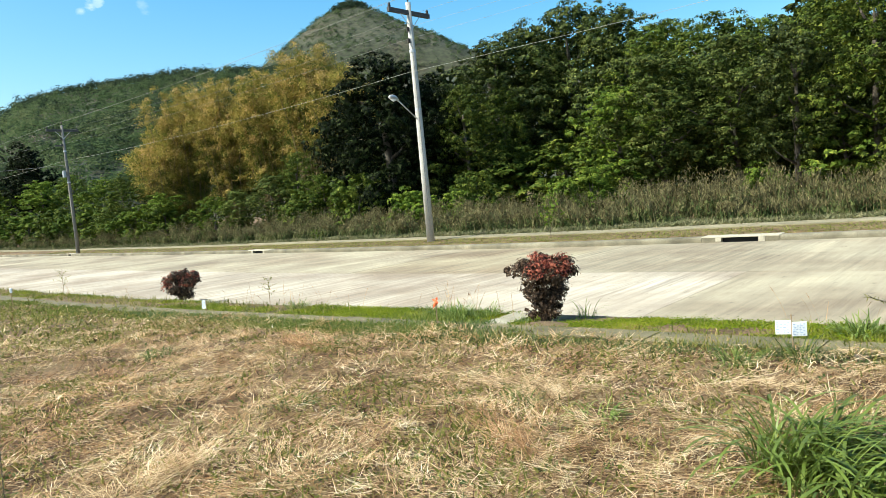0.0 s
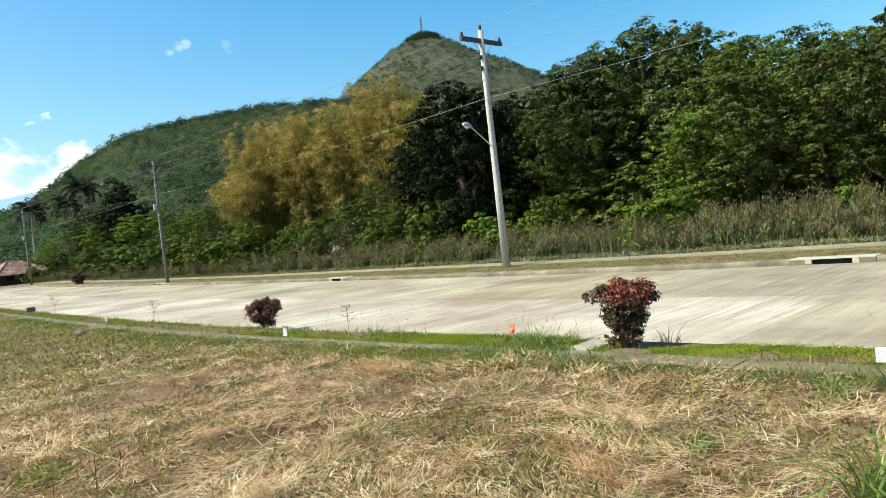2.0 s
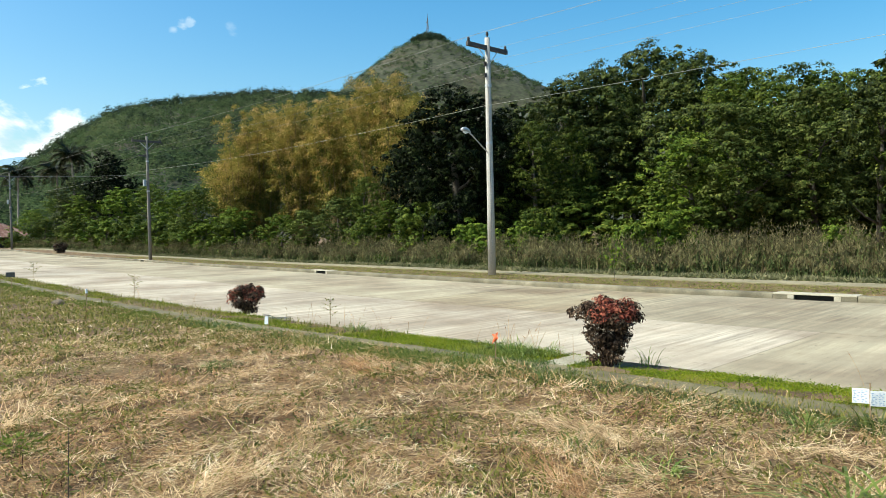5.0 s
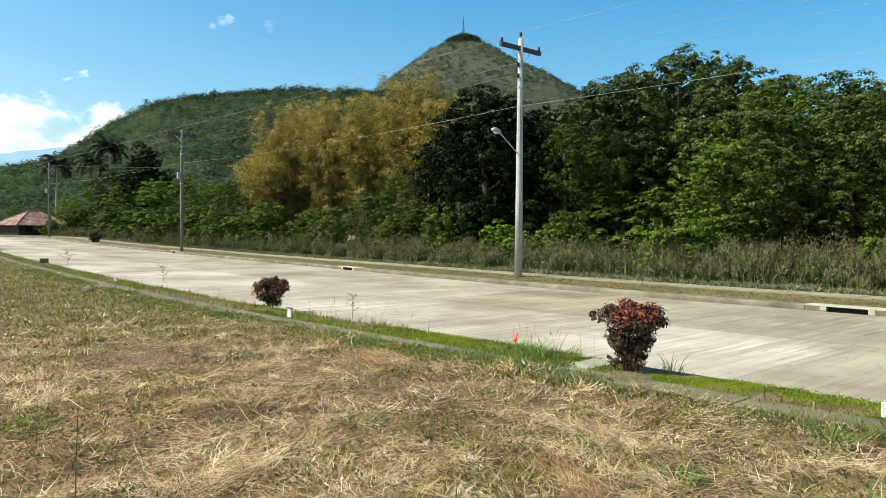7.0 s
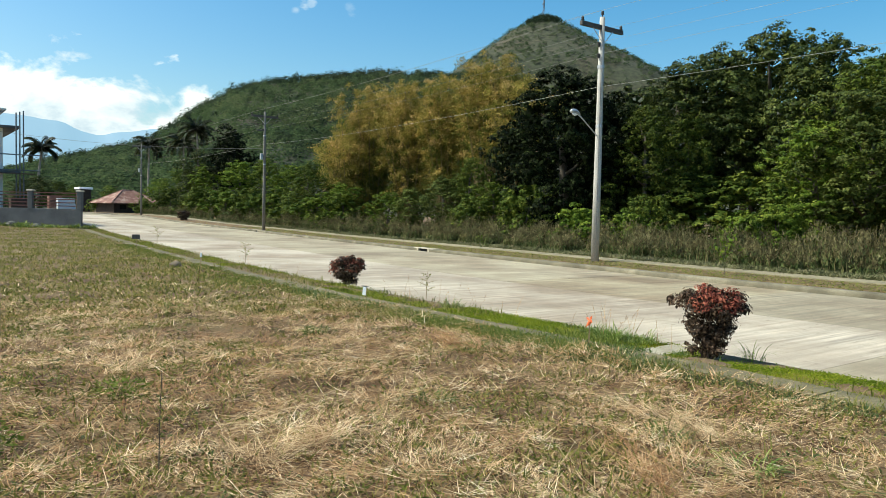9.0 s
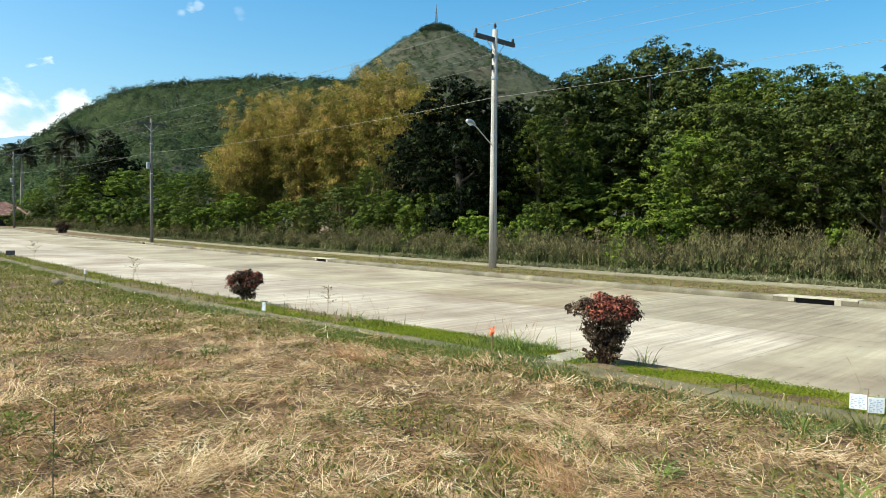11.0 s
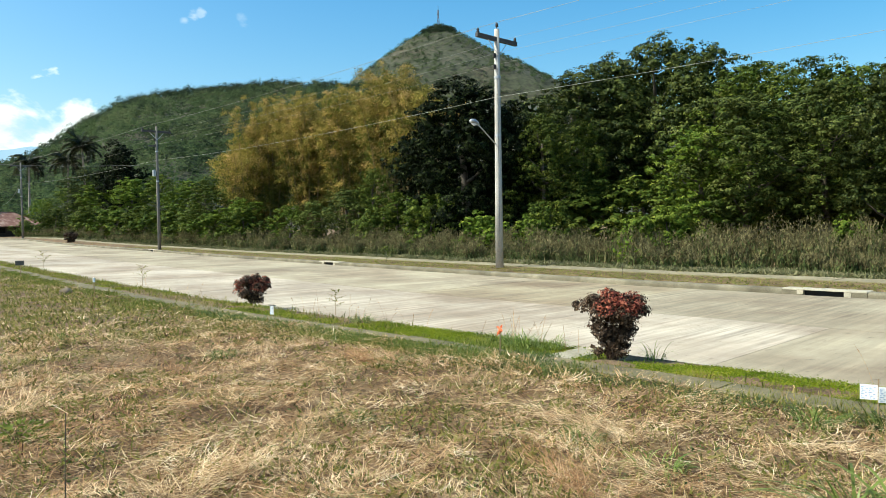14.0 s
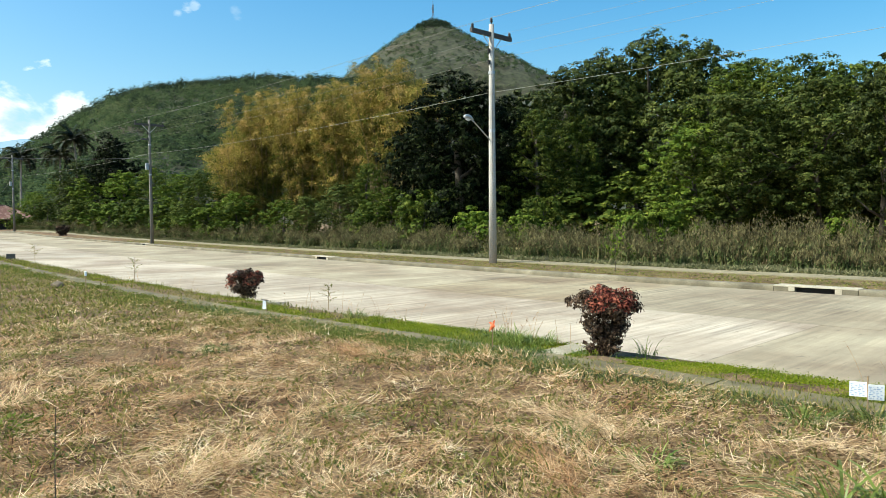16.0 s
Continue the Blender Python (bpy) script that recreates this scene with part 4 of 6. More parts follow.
def weed_band():
    n = 7200
    own = np.repeat(np.arange(n // 6), 6)
    cx_ = np.where(rng.random(n // 6) < 0.5, rng.uniform(-112, 14, n // 6), rng.uniform(-40, 6, n // 6))
    cd_ = 4.55 + 6.5 * rng.random(n // 6) ** 1.5
    x = cx_[own] + rng.normal(size=n) * 0.15
    d = np.maximum(cd_[own] + rng.normal(size=n) * 0.15, 4.4)
    y = road_far(x) + d
    H = (0.62 + 0.50 * np.clip((d - 4.6) / 2.0, 0, 1)) * rng.uniform(0.8, 1.15, n) * rng.uniform(0.62, 1.25, n // 6)[own] * (1 + 0.5 * value_noise(x * 0.5, y * 0.5))
    z = land(x, y)
    geos = []
    stems = np.stack([x, y, z], -1)
    k = 2
    base = np.repeat(stems, k, 0) + rng.normal(size=(n * k, 3)) * np.array([0.10, 0.10, 0])
    L = np.repeat(H, k) * rng.uniform(0.7, 1.05, n * k)
    geos.append(ribbons(base, rng.uniform(0, 6.28, n * k), L, np.full(n * k, 0.022), rng.uniform(1.25, 1.55, n * k), rng.uniform(-0.1, 0.25, n * k), 2))
    m = 34
    f = rng.random((n, m)) ** 0.8
    P = stems[:, None] + np.stack([rng.normal(size=(n, m)) * 0.065, rng.normal(size=(n, m)) * 0.065, f * H[:, None]], -1)
    P = P.reshape(-1, 3)
    A = unit(rng.normal(size=(len(P), 3)) * np.array([0.45, 0.45, 0.3]) + np.array([0, 0, 0.95]))
    N = unit(np.cross(A, ball_dirs(len(P))))
    LL = rng.uniform(0.08, 0.20, len(P)) * (1.15 - 0.45 * f.ravel())
    high = f.ravel() + 0.13 * rng.normal(size=f.size) > 0.58
    heads, feet = (leaflets(P[k_], A[k_], N[k_], LL[k_], LL[k_] * w_) for k_, w_ in ((high, 0.30), (~high, 0.46)))
    return join(*geos), heads, feet


weed_stems, weed_heads, weed_feet = weed_band()
tagged(part("weed_stalks", weed_stems, M["weed"]), "dry stalks of the tall weeds", "weeds", kind="stuff")
tagged(part("tall_weeds", weed_heads, M["weed"]), "tall dry weeds with brown seed heads in a band", "weeds", kind="stuff")
tagged(part("tall_weeds", weed_feet, M["weed_green"]), "grey-green leaves of the tall weeds", "weeds", kind="stuff")


def low_green(x, y, per, size, spread, up=0.7, slim=0.5, shape=blades):
    """Small leaves in tufts round given points."""
    n = len(x)
    z = land(x, y)
    P = np.stack([x, y, z], -1)[:, None] + rng.normal(size=(n, per, 3)) * np.array([spread, spread, 0])
    P[..., 2] += rng.random((n, per)) * size * 0.8
    P = P.reshape(-1, 3)
    A = unit(rng.normal(size=(len(P), 3)) * np.array([1, 1, 0.4]) + np.array([0, 0, up]))
    N = unit(np.cross(A, ball_dirs(len(P))) + np.array([0, 0, 0.4]))
    L = size * rng.uniform(0.6, 1.4, len(P))
    return shape(P, A, N, L, L * slim)


# fringe of low green herbs before the weeds, and the far verge's turf
xf = np.concatenate([rng.uniform(-105, 12, 3200), rng.uniform(-30, 4, 1600)])
tagged(part("weed_fringe", low_green(xf, road_far(xf) + 3.75 + rng.random(len(xf)) ** 1.6 * 2.2, 20, 0.11, 0.15, 0.8, 0.4, leaflets), M["sage"]), "low grey-green herbs along the foot of the weeds", "weeds", kind="stuff")


def turf(x, y, low, high, width, flat=0.9):
    n = len(x)
    P = np.stack([x, y, land(x, y) - 0.005], -1)
    return ribbons(P, rng.uniform(0, 6.28, n), rng.uniform(low, high, n), rng.uniform(0.6, 1.3, n) * width, rng.uniform(0.4, 1.45, n) * flat, rng.uniform(0.1, 0.9, n), 2)


xv = np.concatenate([rng.uniform(-75, 10, 9000), rng.uniform(-30, 3, 9000)])
yv = road_far(xv) + np.where(rng.random(len(xv)) < 0.72, rng.uniform(0.26, 2.5, len(xv)), rng.uniform(3.65, 4.6, len(xv)))
tagged(part("verge_turf", turf(xv, yv, 0.05, 0.13, 0.020, 0.4), M["regrowth"]), "short dry turf on the far verge", "grass", kind="stuff")
xv = rng.uniform(-60, 8, 14000)
yv = road_far(xv) + rng.uniform(0.26, 2.5, len(xv))
tagged(part("verge_turf", turf(xv, yv, 0.05, 0.12, 0.020, 0.4), M["grass"]), "short green blades in the far verge", "grass", kind="stuff")

# ---- near verge: ground cover and grass ----
xg = np.concatenate([rng.uniform(-14, 3, 4200), rng.uniform(-40, -14, 2600), rng.uniform(-60, -40, 600)])
dg = rng.uniform(-0.68, 0.02, len(xg)) - np.where(xg > -4.7, 0.16 * rng.random(len(xg)), 0)
open_ = (np.abs(xg + 5.24) > 0.21) | (dg > 0.0)
thick = value_noise(xg * 0.7 + 11, dg * 2 + 4) + 0.6 * value_noise(xg * 2.9, dg * 5 + 9) > np.where(xg > -4.5, -0.12, np.where(xg > -9.5, -0.22, -0.02))
keep = open_ & thick & ~((xg > -4.8) & (xg < -3.95) & (dg > -0.36)) & ~((np.abs(xg + 4.65) < 0.2) & (np.abs(dg + 0.5) < 0.15))
xg, dg = xg[keep], dg[keep]
tagged(part("ground_cover", low_green(xg, road_near(xg) + dg, 34, 0.016, 0.075, 0.3, 0.9, leaflets), M["cover"]), "bright-green creeping ground cover on the near verge", "plants", kind="stuff")

xt = np.concatenate([rng.uniform(-16, -5.6, 1100), rng.normal(-6.35, 0.33, 1300), rng.uniform(-14, 3, 3200), rng.uniform(-45, -14, 2600), rng.normal(-1.2, 0.6, 500), rng.uniform(-14, 3, 1500)])
yt = road_near(xt) + np.concatenate([rng.uniform(-1.75, -1.22, 1100), rng.normal(-0.45, 0.22, 1300), -1.25 + rng.normal(size=3200) * 0.16, rng.uniform(-2.0, -1.2, 2600), rng.normal(-0.5, 0.25, 500), -0.72 + rng.normal(size=1500) * 0.08])
clear = (xt > -14) & ~((np.abs(xt + 5.16) < 0.30) & (yt > road_near(xt) - 1.1))
clear = clear & ~((xt > -4.8) & (xt < -3.95) & (yt > road_near(xt) - 0.36))
low_edge = clear & (xt > -5) & (yt < road_near(xt) - 0.6)
clear = clear & ~low_edge
tagged(part("path_grass", turf(xt[low_edge], yt[low_edge], 0.04, 0.12, 0.009), M["regrowth"]), "short grass creeping over the path edge", "grass", kind="stuff")
xn, yn_ = xt[clear], yt[clear]
xo, yo = xt[xt <= -14], yt[xt <= -14]
tagged(part("path_grass", turf(xo, yo - 0.5, 0.03, 0.08, 0.016), M["grass"]), "short green grass along the far stretch of the path", "grass", kind="stuff")
tagged(part("path_grass", turf(xn, yn_, 0.04, 0.12, 0.008), M["grass"]), "green grass growing over the edges of the near path", "grass", kind="stuff")

xc, yc = rng.normal(-6.1, 0.55, 1900), 7.72 + rng.uniform(-1.5, -0.55, 1900)
ok = (xc < -5.35) & (xc > -7.6)
tagged(part("path_grass", turf(xc[ok], yc[ok], 0.04, 0.11, 0.008), M["grass"]), "green grass grown right over the path", "grass", kind="stuff")
xc = np.concatenate([rng.uniform(-5.0, 2, 1500), rng.uniform(-5.0, 2, 1300), rng.normal(-2.4, 0.25, 220), rng.normal(-1.9, 0.2, 200)])
yc = 7.72 + np.concatenate([-1.20 + 0.07 * rng.normal(size=1500), -0.80 + 0.05 * rng.normal(size=1300), rng.uniform(-1.3, -0.9, 220), rng.uniform(-1.3, -0.85, 200)])
tagged(part("path_grass", turf(xc, yc, 0.03, 0.10, 0.007), M["regrowth"]), "short grass ragged along both path edges", "grass", kind="stuff")
xc = rng.uniform(-12, -6.5, 1800)
yc = 7.72 - 1.3 - 0.35 * rng.random(1800) ** 1.5
ok = value_noise(xc * 0.9 + 4, yc + 2) > -0.1
tagged(part("path_grass", turf(xc[ok], yc[ok], 0.04, 0.11, 0.008), M["grass"]), "green grass fringe on the field side of the path", "grass", kind="stuff")

# leafy weeds ragged along the field side of the path, and mixed grass on the farther verge
xc = np.concatenate([rng.uniform(-32, 2, 5200), rng.uniform(-11, -5.5, 1500)])
yc = road_near(xc) - 1.22 - 0.5 * rng.random(len(xc)) ** 2.0 + 0.06 * rng.normal(size=len(xc))
ok = value_noise(xc * 0.8 + 14, yc * 1.4 + 2) + 0.5 * value_noise(xc * 3.1, yc * 3 + 7) + 0.2 * rng.normal(size=len(xc)) > np.where((xc < -5.4) & (xc > -10.5), -0.05, 0.14)
tagged(part("verge_weeds", low_green(xc[ok], yc[ok], 16, 0.038, 0.06, 0.7, 0.34, leaflets), M["grass"]), "leafy green weeds ragged along the path's field side", "plants", kind="stuff")
xc = rng.uniform(-60, -8.5, 9000)
yc = road_near(xc) + rng.uniform(-0.72, 0.0, len(xc))
tagged(part("verge_weeds", turf(xc, yc, 0.05, 0.16, 0.010), M["regrowth"]), "rough olive grass on the near verge", "grass", kind="stuff")
xc = rng.uniform(-8.5, 2, 500)
yc = road_near(xc) + rng.uniform(-0.72, 0.0, len(xc))
ok = (value_noise(xc * 1.1 + 5, yc * 2) > 0.05) & (np.abs(xc + 4.75) > 0.8)
tagged(part("verge_weeds", turf(xc[ok], yc[ok], 0.04, 0.13, 0.008), M["regrowth"]), "rough grass among the ground cover", "grass", kind="stuff")

# cool-green grass and herbs that spill from the field over the path in bays
xc = np.concatenate([rng.uniform(-13, -4.6, 9000), rng.uniform(-4.6, 1.5, 2600)])
dc = rng.uniform(0.62, 1.85, len(xc))
bay = 0.75 * value_noise(xc * 0.75 + 31, xc * 0 + 3) + 0.35 * value_noise(xc * 2.3 + 8, dc * 2.2)
middle = np.where(xc > -4.6, 1.42, 1.34)
ok = np.abs(dc - middle) < np.where(xc > -4.6, 0.10, 0.20) + 0.36 * np.maximum(bay, -0.1) + np.where(np.abs(xc + 6.0) < 0.75, 0.34, 0.0)
xc, yc = xc[ok], (road_near(xc) - dc)[ok]
low_ = rng.random(len(xc)) < 0.35
tagged(part("path_grass", turf(xc[~low_], yc[~low_], 0.05, 0.13, 0.008), M["herb"]), "cool-green grass spilling over the path", "grass", kind="stuff")
tagged(part("verge_weeds", low_green(xc[low_], yc[low_], 14, 0.030, 0.06, 0.7, 0.4, leaflets), M["herb"]), "grey-green herbs spilling over the path", "plants", kind="stuff")
xc, yc = rng.normal(-4.93, 0.07, 60), road_near(-4.93) - 0.56 + 0.05 * rng.normal(size=60)
tagged(part("path_grass", turf(xc, yc, 0.04, 0.10, 0.008), M["herb"]), "small green tuft between slab and bush", "grass", kind="stuff")

# ---- the mown field ----


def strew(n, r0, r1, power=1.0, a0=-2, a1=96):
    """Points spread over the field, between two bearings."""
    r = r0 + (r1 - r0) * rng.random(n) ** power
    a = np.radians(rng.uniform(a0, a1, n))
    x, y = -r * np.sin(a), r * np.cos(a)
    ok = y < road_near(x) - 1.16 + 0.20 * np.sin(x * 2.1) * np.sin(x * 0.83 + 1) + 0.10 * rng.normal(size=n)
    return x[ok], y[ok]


def straw(x, y, low, high, width, loose=0.020, heading=None, stray=0.95):
    n = len(x)
    if heading is None:
        heading = 12.6 * value_noise(x * 0.5 + 9, y * 0.5)
    P = np.stack([x, y, land(x, y) + 0.006 + np.abs(rng.normal(size=n)) * loose + 0.16 * np.clip(value_noise(x * 3.3 + 6, y * 3.3), 0, 0.5)], -1)
    return ribbons(P, heading + rng.normal(size=n) * stray, low + (high - low) * rng.random(n) ** 1.8, rng.uniform(0.5, 1.5, n) * width * np.clip(np.hypot(x, y) / 6.5, 0.68, 1.15), rng.normal(size=n) * 0.15, rng.normal(size=n) * 0.4, 2)


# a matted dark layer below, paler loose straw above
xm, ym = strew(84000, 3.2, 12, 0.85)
nm = len(xm)
Pm = np.stack([xm, ym, land(xm, ym) + rng.uniform(-0.004, 0.02, nm)], -1)
tagged(part("straw_litter", ribbons(Pm, rng.uniform(0, 6.28, nm), rng.uniform(0.05, 0.18, nm), rng.uniform(0.005, 0.012, nm), rng.normal(size=nm) * 0.2, np.zeros(nm), 1), M["litter"]), "matted brown litter of cut grass on the soil", "straw", kind="stuff")
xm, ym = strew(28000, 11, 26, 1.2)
nm = len(xm)
Pm = np.stack([xm, ym, land(xm, ym) + rng.uniform(-0.004, 0.03, nm)], -1)
tagged(part("straw_litter", ribbons(Pm, rng.uniform(0, 6.28, nm), rng.uniform(0.08, 0.24, nm), rng.uniform(0.010, 0.022, nm), rng.normal(size=nm) * 0.25, np.zeros(nm), 1), M["litter"]), "matted brown litter farther over the field", "straw", kind="stuff")
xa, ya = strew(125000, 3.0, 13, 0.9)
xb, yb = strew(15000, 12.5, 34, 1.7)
bare_spot = value_noise(xa * 1.6 + 2, ya * 1.6 + 8) + 0.6 * value_noise(xa * 3.9, ya * 3.9) + 0.7 * rng.random(len(xa)) > 0.12
xa, ya = xa[bare_spot], ya[bare_spot]
red = value_noise(xa * 0.45 + 50, ya * 0.45) + 0.35 * rng.normal(size=len(xa)) > 0.16
tagged(part("cut_straw", straw(xa[~red], ya[~red], 0.04, 0.25, 0.0038), M["straw"]), "dry cut straw strewn over the mown field", "straw", kind="stuff")
tagged(part("cut_straw", straw(xa[red], ya[red], 0.04, 0.22, 0.0038), M["brown_straw"]), "reddish-brown cut straw among the paler straw", "straw", kind="stuff")
tagged(part("cut_straw", straw(xb, yb, 0.10, 0.34, 0.009), M["straw"]), "dry cut straw farther over the field", "straw", kind="stuff")

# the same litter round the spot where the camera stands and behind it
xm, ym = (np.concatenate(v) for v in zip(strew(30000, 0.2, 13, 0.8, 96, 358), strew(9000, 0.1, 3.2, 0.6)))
nm = len(xm)
Pm = np.stack([xm, ym, land(xm, ym) + rng.uniform(-0.004, 0.03, nm)], -1)
tagged(part("straw_litter", ribbons(Pm, rng.uniform(0, 6.28, nm), rng.uniform(0.06, 0.2, nm), rng.uniform(0.006, 0.013, nm), rng.normal(size=nm) * 0.22, np.zeros(nm), 1), M["litter"]), "matted brown litter over the rest of the field", "straw", kind="stuff")
xm, ym = (np.concatenate(v) for v in zip(strew(20000, 0.2, 13, 0.8, 96, 358), strew(6000, 0.1, 3.2, 0.6)))
tagged(part("cut_straw", straw(xm, ym, 0.08, 0.40, 0.006), M["straw"]), "dry cut straw over the rest of the field", "straw", kind="stuff")

# wisps blown on to the path
xm = rng.uniform(-14, 3, 900)
ym = road_near(xm) - 1.22 + 0.34 * rng.random(900) ** 2
tagged(part("cut_straw", straw(xm, ym, 0.04, 0.16, 0.004), M["brown_straw"]), "wisps of straw blown over the path edge", "straw", kind="stuff")

# raked swathes: bundles of long straws that lie one way and arch over hollows
cx, cy = strew(620, 3.3, 12, 0.85)
for nm_, mt, pick, lb in (("pale", "straw", slice(0, None, 2), "raked swathes of long pale straw"), ("dull", "brown_straw", slice(1, None, 2), "raked swathes of dull reddish straw")):
    sx_, sy_ = cx[pick], cy[pick]
    turn_ = 12.6 * value_noise(sx_ * 0.5 + 9, sy_ * 0.5) + rng.normal(size=len(sx_)) * 0.6
    per_ = 34
    q = np.repeat(np.arange(len(sx_)), per_)
    u_, v_ = rng.normal(size=len(q)) * 0.14, rng.normal(size=len(q)) * 0.06
    hx = sx_[q] + np.cos(turn_[q]) * u_ - np.sin(turn_[q]) * v_
    hy = sy_[q] + np.sin(turn_[q]) * u_ + np.cos(turn_[q]) * v_
    ok = hy < road_near(hx) - 1.3
    tagged(part("straw_heap", straw(hx[ok], hy[ok], 0.10, 0.36, 0.0040, 0.035, turn_[q][ok], 0.4), M[mt]), lb, "straw", kind="stuff")

# a few thick single swathes that stand out
for sx_, sy_, turn_, n_, long_, across_, mt, lb in ((-3.2, 4.70, 3.05, 420, 0.24, 0.07, "straw", "thick pale swathe of flattened straw"), (-7.0, 1.8, 2.5, 200, 0.26, 0.04, "straw", "thin pale swathe of long straw"), (-6.5, 5.25, 3.0, 420, 0.34, 0.09, "brown_straw", "heaped mat of reddish-brown dead grass"), (-4.3, 2.2, 1.9, 380, 0.22, 0.10, "straw", "tangled heap of pale straw"), (-2.6, 3.6, 2.7, 300, 0.25, 0.08, "brown_straw", "flattened swathe of dull straw")):
    u_, v_ = rng.normal(size=n_) * long_, rng.normal(size=n_) * across_
    hx, hy = sx_ + math.cos(turn_) * u_ - math.sin(turn_) * v_, sy_ + math.sin(turn_) * u_ + math.cos(turn_) * v_
    tagged(part("straw_heap", straw(hx, hy, 0.12, 0.45, 0.0042, 0.055, np.full(n_, turn_), 0.55), M[mt]), lb, "straw", kind="stuff")

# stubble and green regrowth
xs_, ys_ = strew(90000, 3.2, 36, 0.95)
grow = -0.14 + 0.7 * value_noise(xs_ * 0.8 + 31, ys_ * 0.8) + 0.5 * value_noise(xs_ * 2.3, ys_ * 2.3 + 3) + 0.7 * rng.normal(size=len(xs_)) + 0.8 * np.clip((np.hypot(xs_, ys_) - 9) / 16, 0, 0.6) > 0.12
tagged(part("field_grass", turf(xs_[grow], ys_[grow], 0.05, 0.16, 0.0075), M["regrowth"]), "sparse green regrowth through the cut field", "grass", kind="stuff")
xs_, ys_ = strew(20000, 3.2, 30, 1.0)
tagged(part("field_stubble", turf(xs_, ys_, 0.03, 0.09, 0.0045, 1.0), M["brown_straw"]), "upright dry stubble", "grass", kind="stuff")
xw, yw = strew(700, 3.4, 16, 1.0)
tagged(part("field_herbs", low_green(xw, yw, 16, 0.032, 0.04, 0.7, 0.4), M["herb"]), "small broad-leaved green herbs in the stubble", "plants", kind="stuff")
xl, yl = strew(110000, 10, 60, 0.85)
grown = xl < -11 + 5 * value_noise(xl * 0.3, yl * 0.3)
xl, yl = xl[grown], yl[grown]
tagged(part("field_grass", turf(xl, yl, 0.05, 0.15, 0.022), M["regrowth"]), "greener grass farther over the field", "grass", kind="stuff")


# low green weeds: thick in the farther field, in patches nearer by
xq, yq = strew(26000, 11, 62, 0.9)
far_green = (xq < -8) & (value_noise(xq * 0.35 + 17, yq * 0.35) + 0.03 * np.hypot(xq, yq) > 0.12)
tagged(part("field_weeds", low_green(xq[far_green], yq[far_green], 12, 0.05, 0.13, 0.6, 0.40, leaflets), M["regrowth"]), "low olive-green weeds covering the farther field", "plants", kind="stuff")
xq, yq = strew(14000, 3.2, 13, 0.9)
patchy = 0.7 * value_noise(xq * 0.9 + 3, yq * 0.9 + 40) + 0.6 * value_noise(xq * 2.6, yq * 2.6 + 9) + 0.3 * rng.normal(size=len(xq)) > 0.22
tagged(part("field_weeds", low_green(xq[patchy], yq[patchy], 10, 0.05, 0.07, 0.8, 0.28, leaflets), M["regrowth"]), "fine green shoots in patches of the mown field", "plants", kind="stuff")


def leafy_weed(x, y, r, n, size, label):
    e = thing("leafy_weed", (x, y, float(land(x, y))), label, "plant")
    a, q = rng.uniform(0, 6.28, n), r * np.sqrt(rng.random(n))
    h = rng.random(n) * r * 0.7 * (1 - 0.6 * (q / r) ** 2)
    P = np.stack([np.cos(a) * q, np.sin(a) * q, h], -1)
    A = unit(np.stack([np.cos(a), np.sin(a), 0.4 + 0 * a], -1) + rng.normal(size=(n, 3)) * 0.5)
    N = unit(np.cross(A, ball_dirs(n)) + np.array([0, 0, 0.6]))
    L = size * rng.uniform(0.6, 1.3, n)
    part("foliage", blades(P, A, N, L, L * 0.35), M["grass"], e)
    for i in range(6):
        b0, b1 = i * 1.05, r * 0.6
        part("stem", tube([(0, 0, -0.01), (b1 * 0.5 * math.cos(b0), b1 * 0.5 * math.sin(b0), r * 0.3), (b1 * math.cos(b0), b1 * math.sin(b0), r * 0.5)], [0.004, 0.003, 0.002], 4), M["stake"], e)


def grass_clump(x, y, r, n, h, label, w=0.016):
    e = thing("grass_clump", (x, y, float(land(x, y))), label, "grass")
    a, q = rng.uniform(0, 6.28, n), r * np.sqrt(rng.random(n)) * 0.75
    P = np.stack([np.cos(a) * q, np.sin(a) * q, np.full(n, -0.01)], -1)
    out = a + rng.normal(size=n) * 0.7
    part("tuft", ribbons(P, out, rng.uniform(0.55, 1.25, n) * h, rng.uniform(0.7, 1.4, n) * w, rng.uniform(0.8, 1.5, n), rng.uniform(0.8, 2.6, n), 5), M["clump_grass"], e)


BLADES = [mesh_of("blade", ribbons(np.zeros((1, 3)), np.zeros(1), np.array([0.54 * s]), np.array([wd]), np.array([lift]), np.array([bend]), 7), M["clump_grass"])
          for s, wd, lift, bend in ((0.75, 0.010, 1.45, 0.9), (0.9, 0.012, 1.35, 1.5), (1.1, 0.015, 1.25, 2.0), (1.3, 0.017, 1.3, 1.9), (1.25, 0.018, 1.05, 2.1), (0.85, 0.011, 1.15, 1.3), (1.15, 0.014, 1.4, 2.5), (0.7, 0.012, 1.5, 0.8))]


def blade_clump(x, y, r, n, label):
    e = thing("grass_clump", (x, y, float(land(x, y))), label, "grass", group="tall grass tufts")
    for i in range(n):
        a, q = rng.uniform(0, 6.28), r * math.sqrt(rng.random()) * 0.75
        ob = part("blade", BLADES[i % len(BLADES)], None, e)
        ob.matrix_basis = pose(q * math.cos(a), q * math.sin(a), -0.01, 0, 0, math.degrees(a + rng.normal() * 0.7 if i % 5 < 1 else rng.normal() * 0.7)) @ Matrix.Scale(rng.uniform(0.75, 1.2), 4)


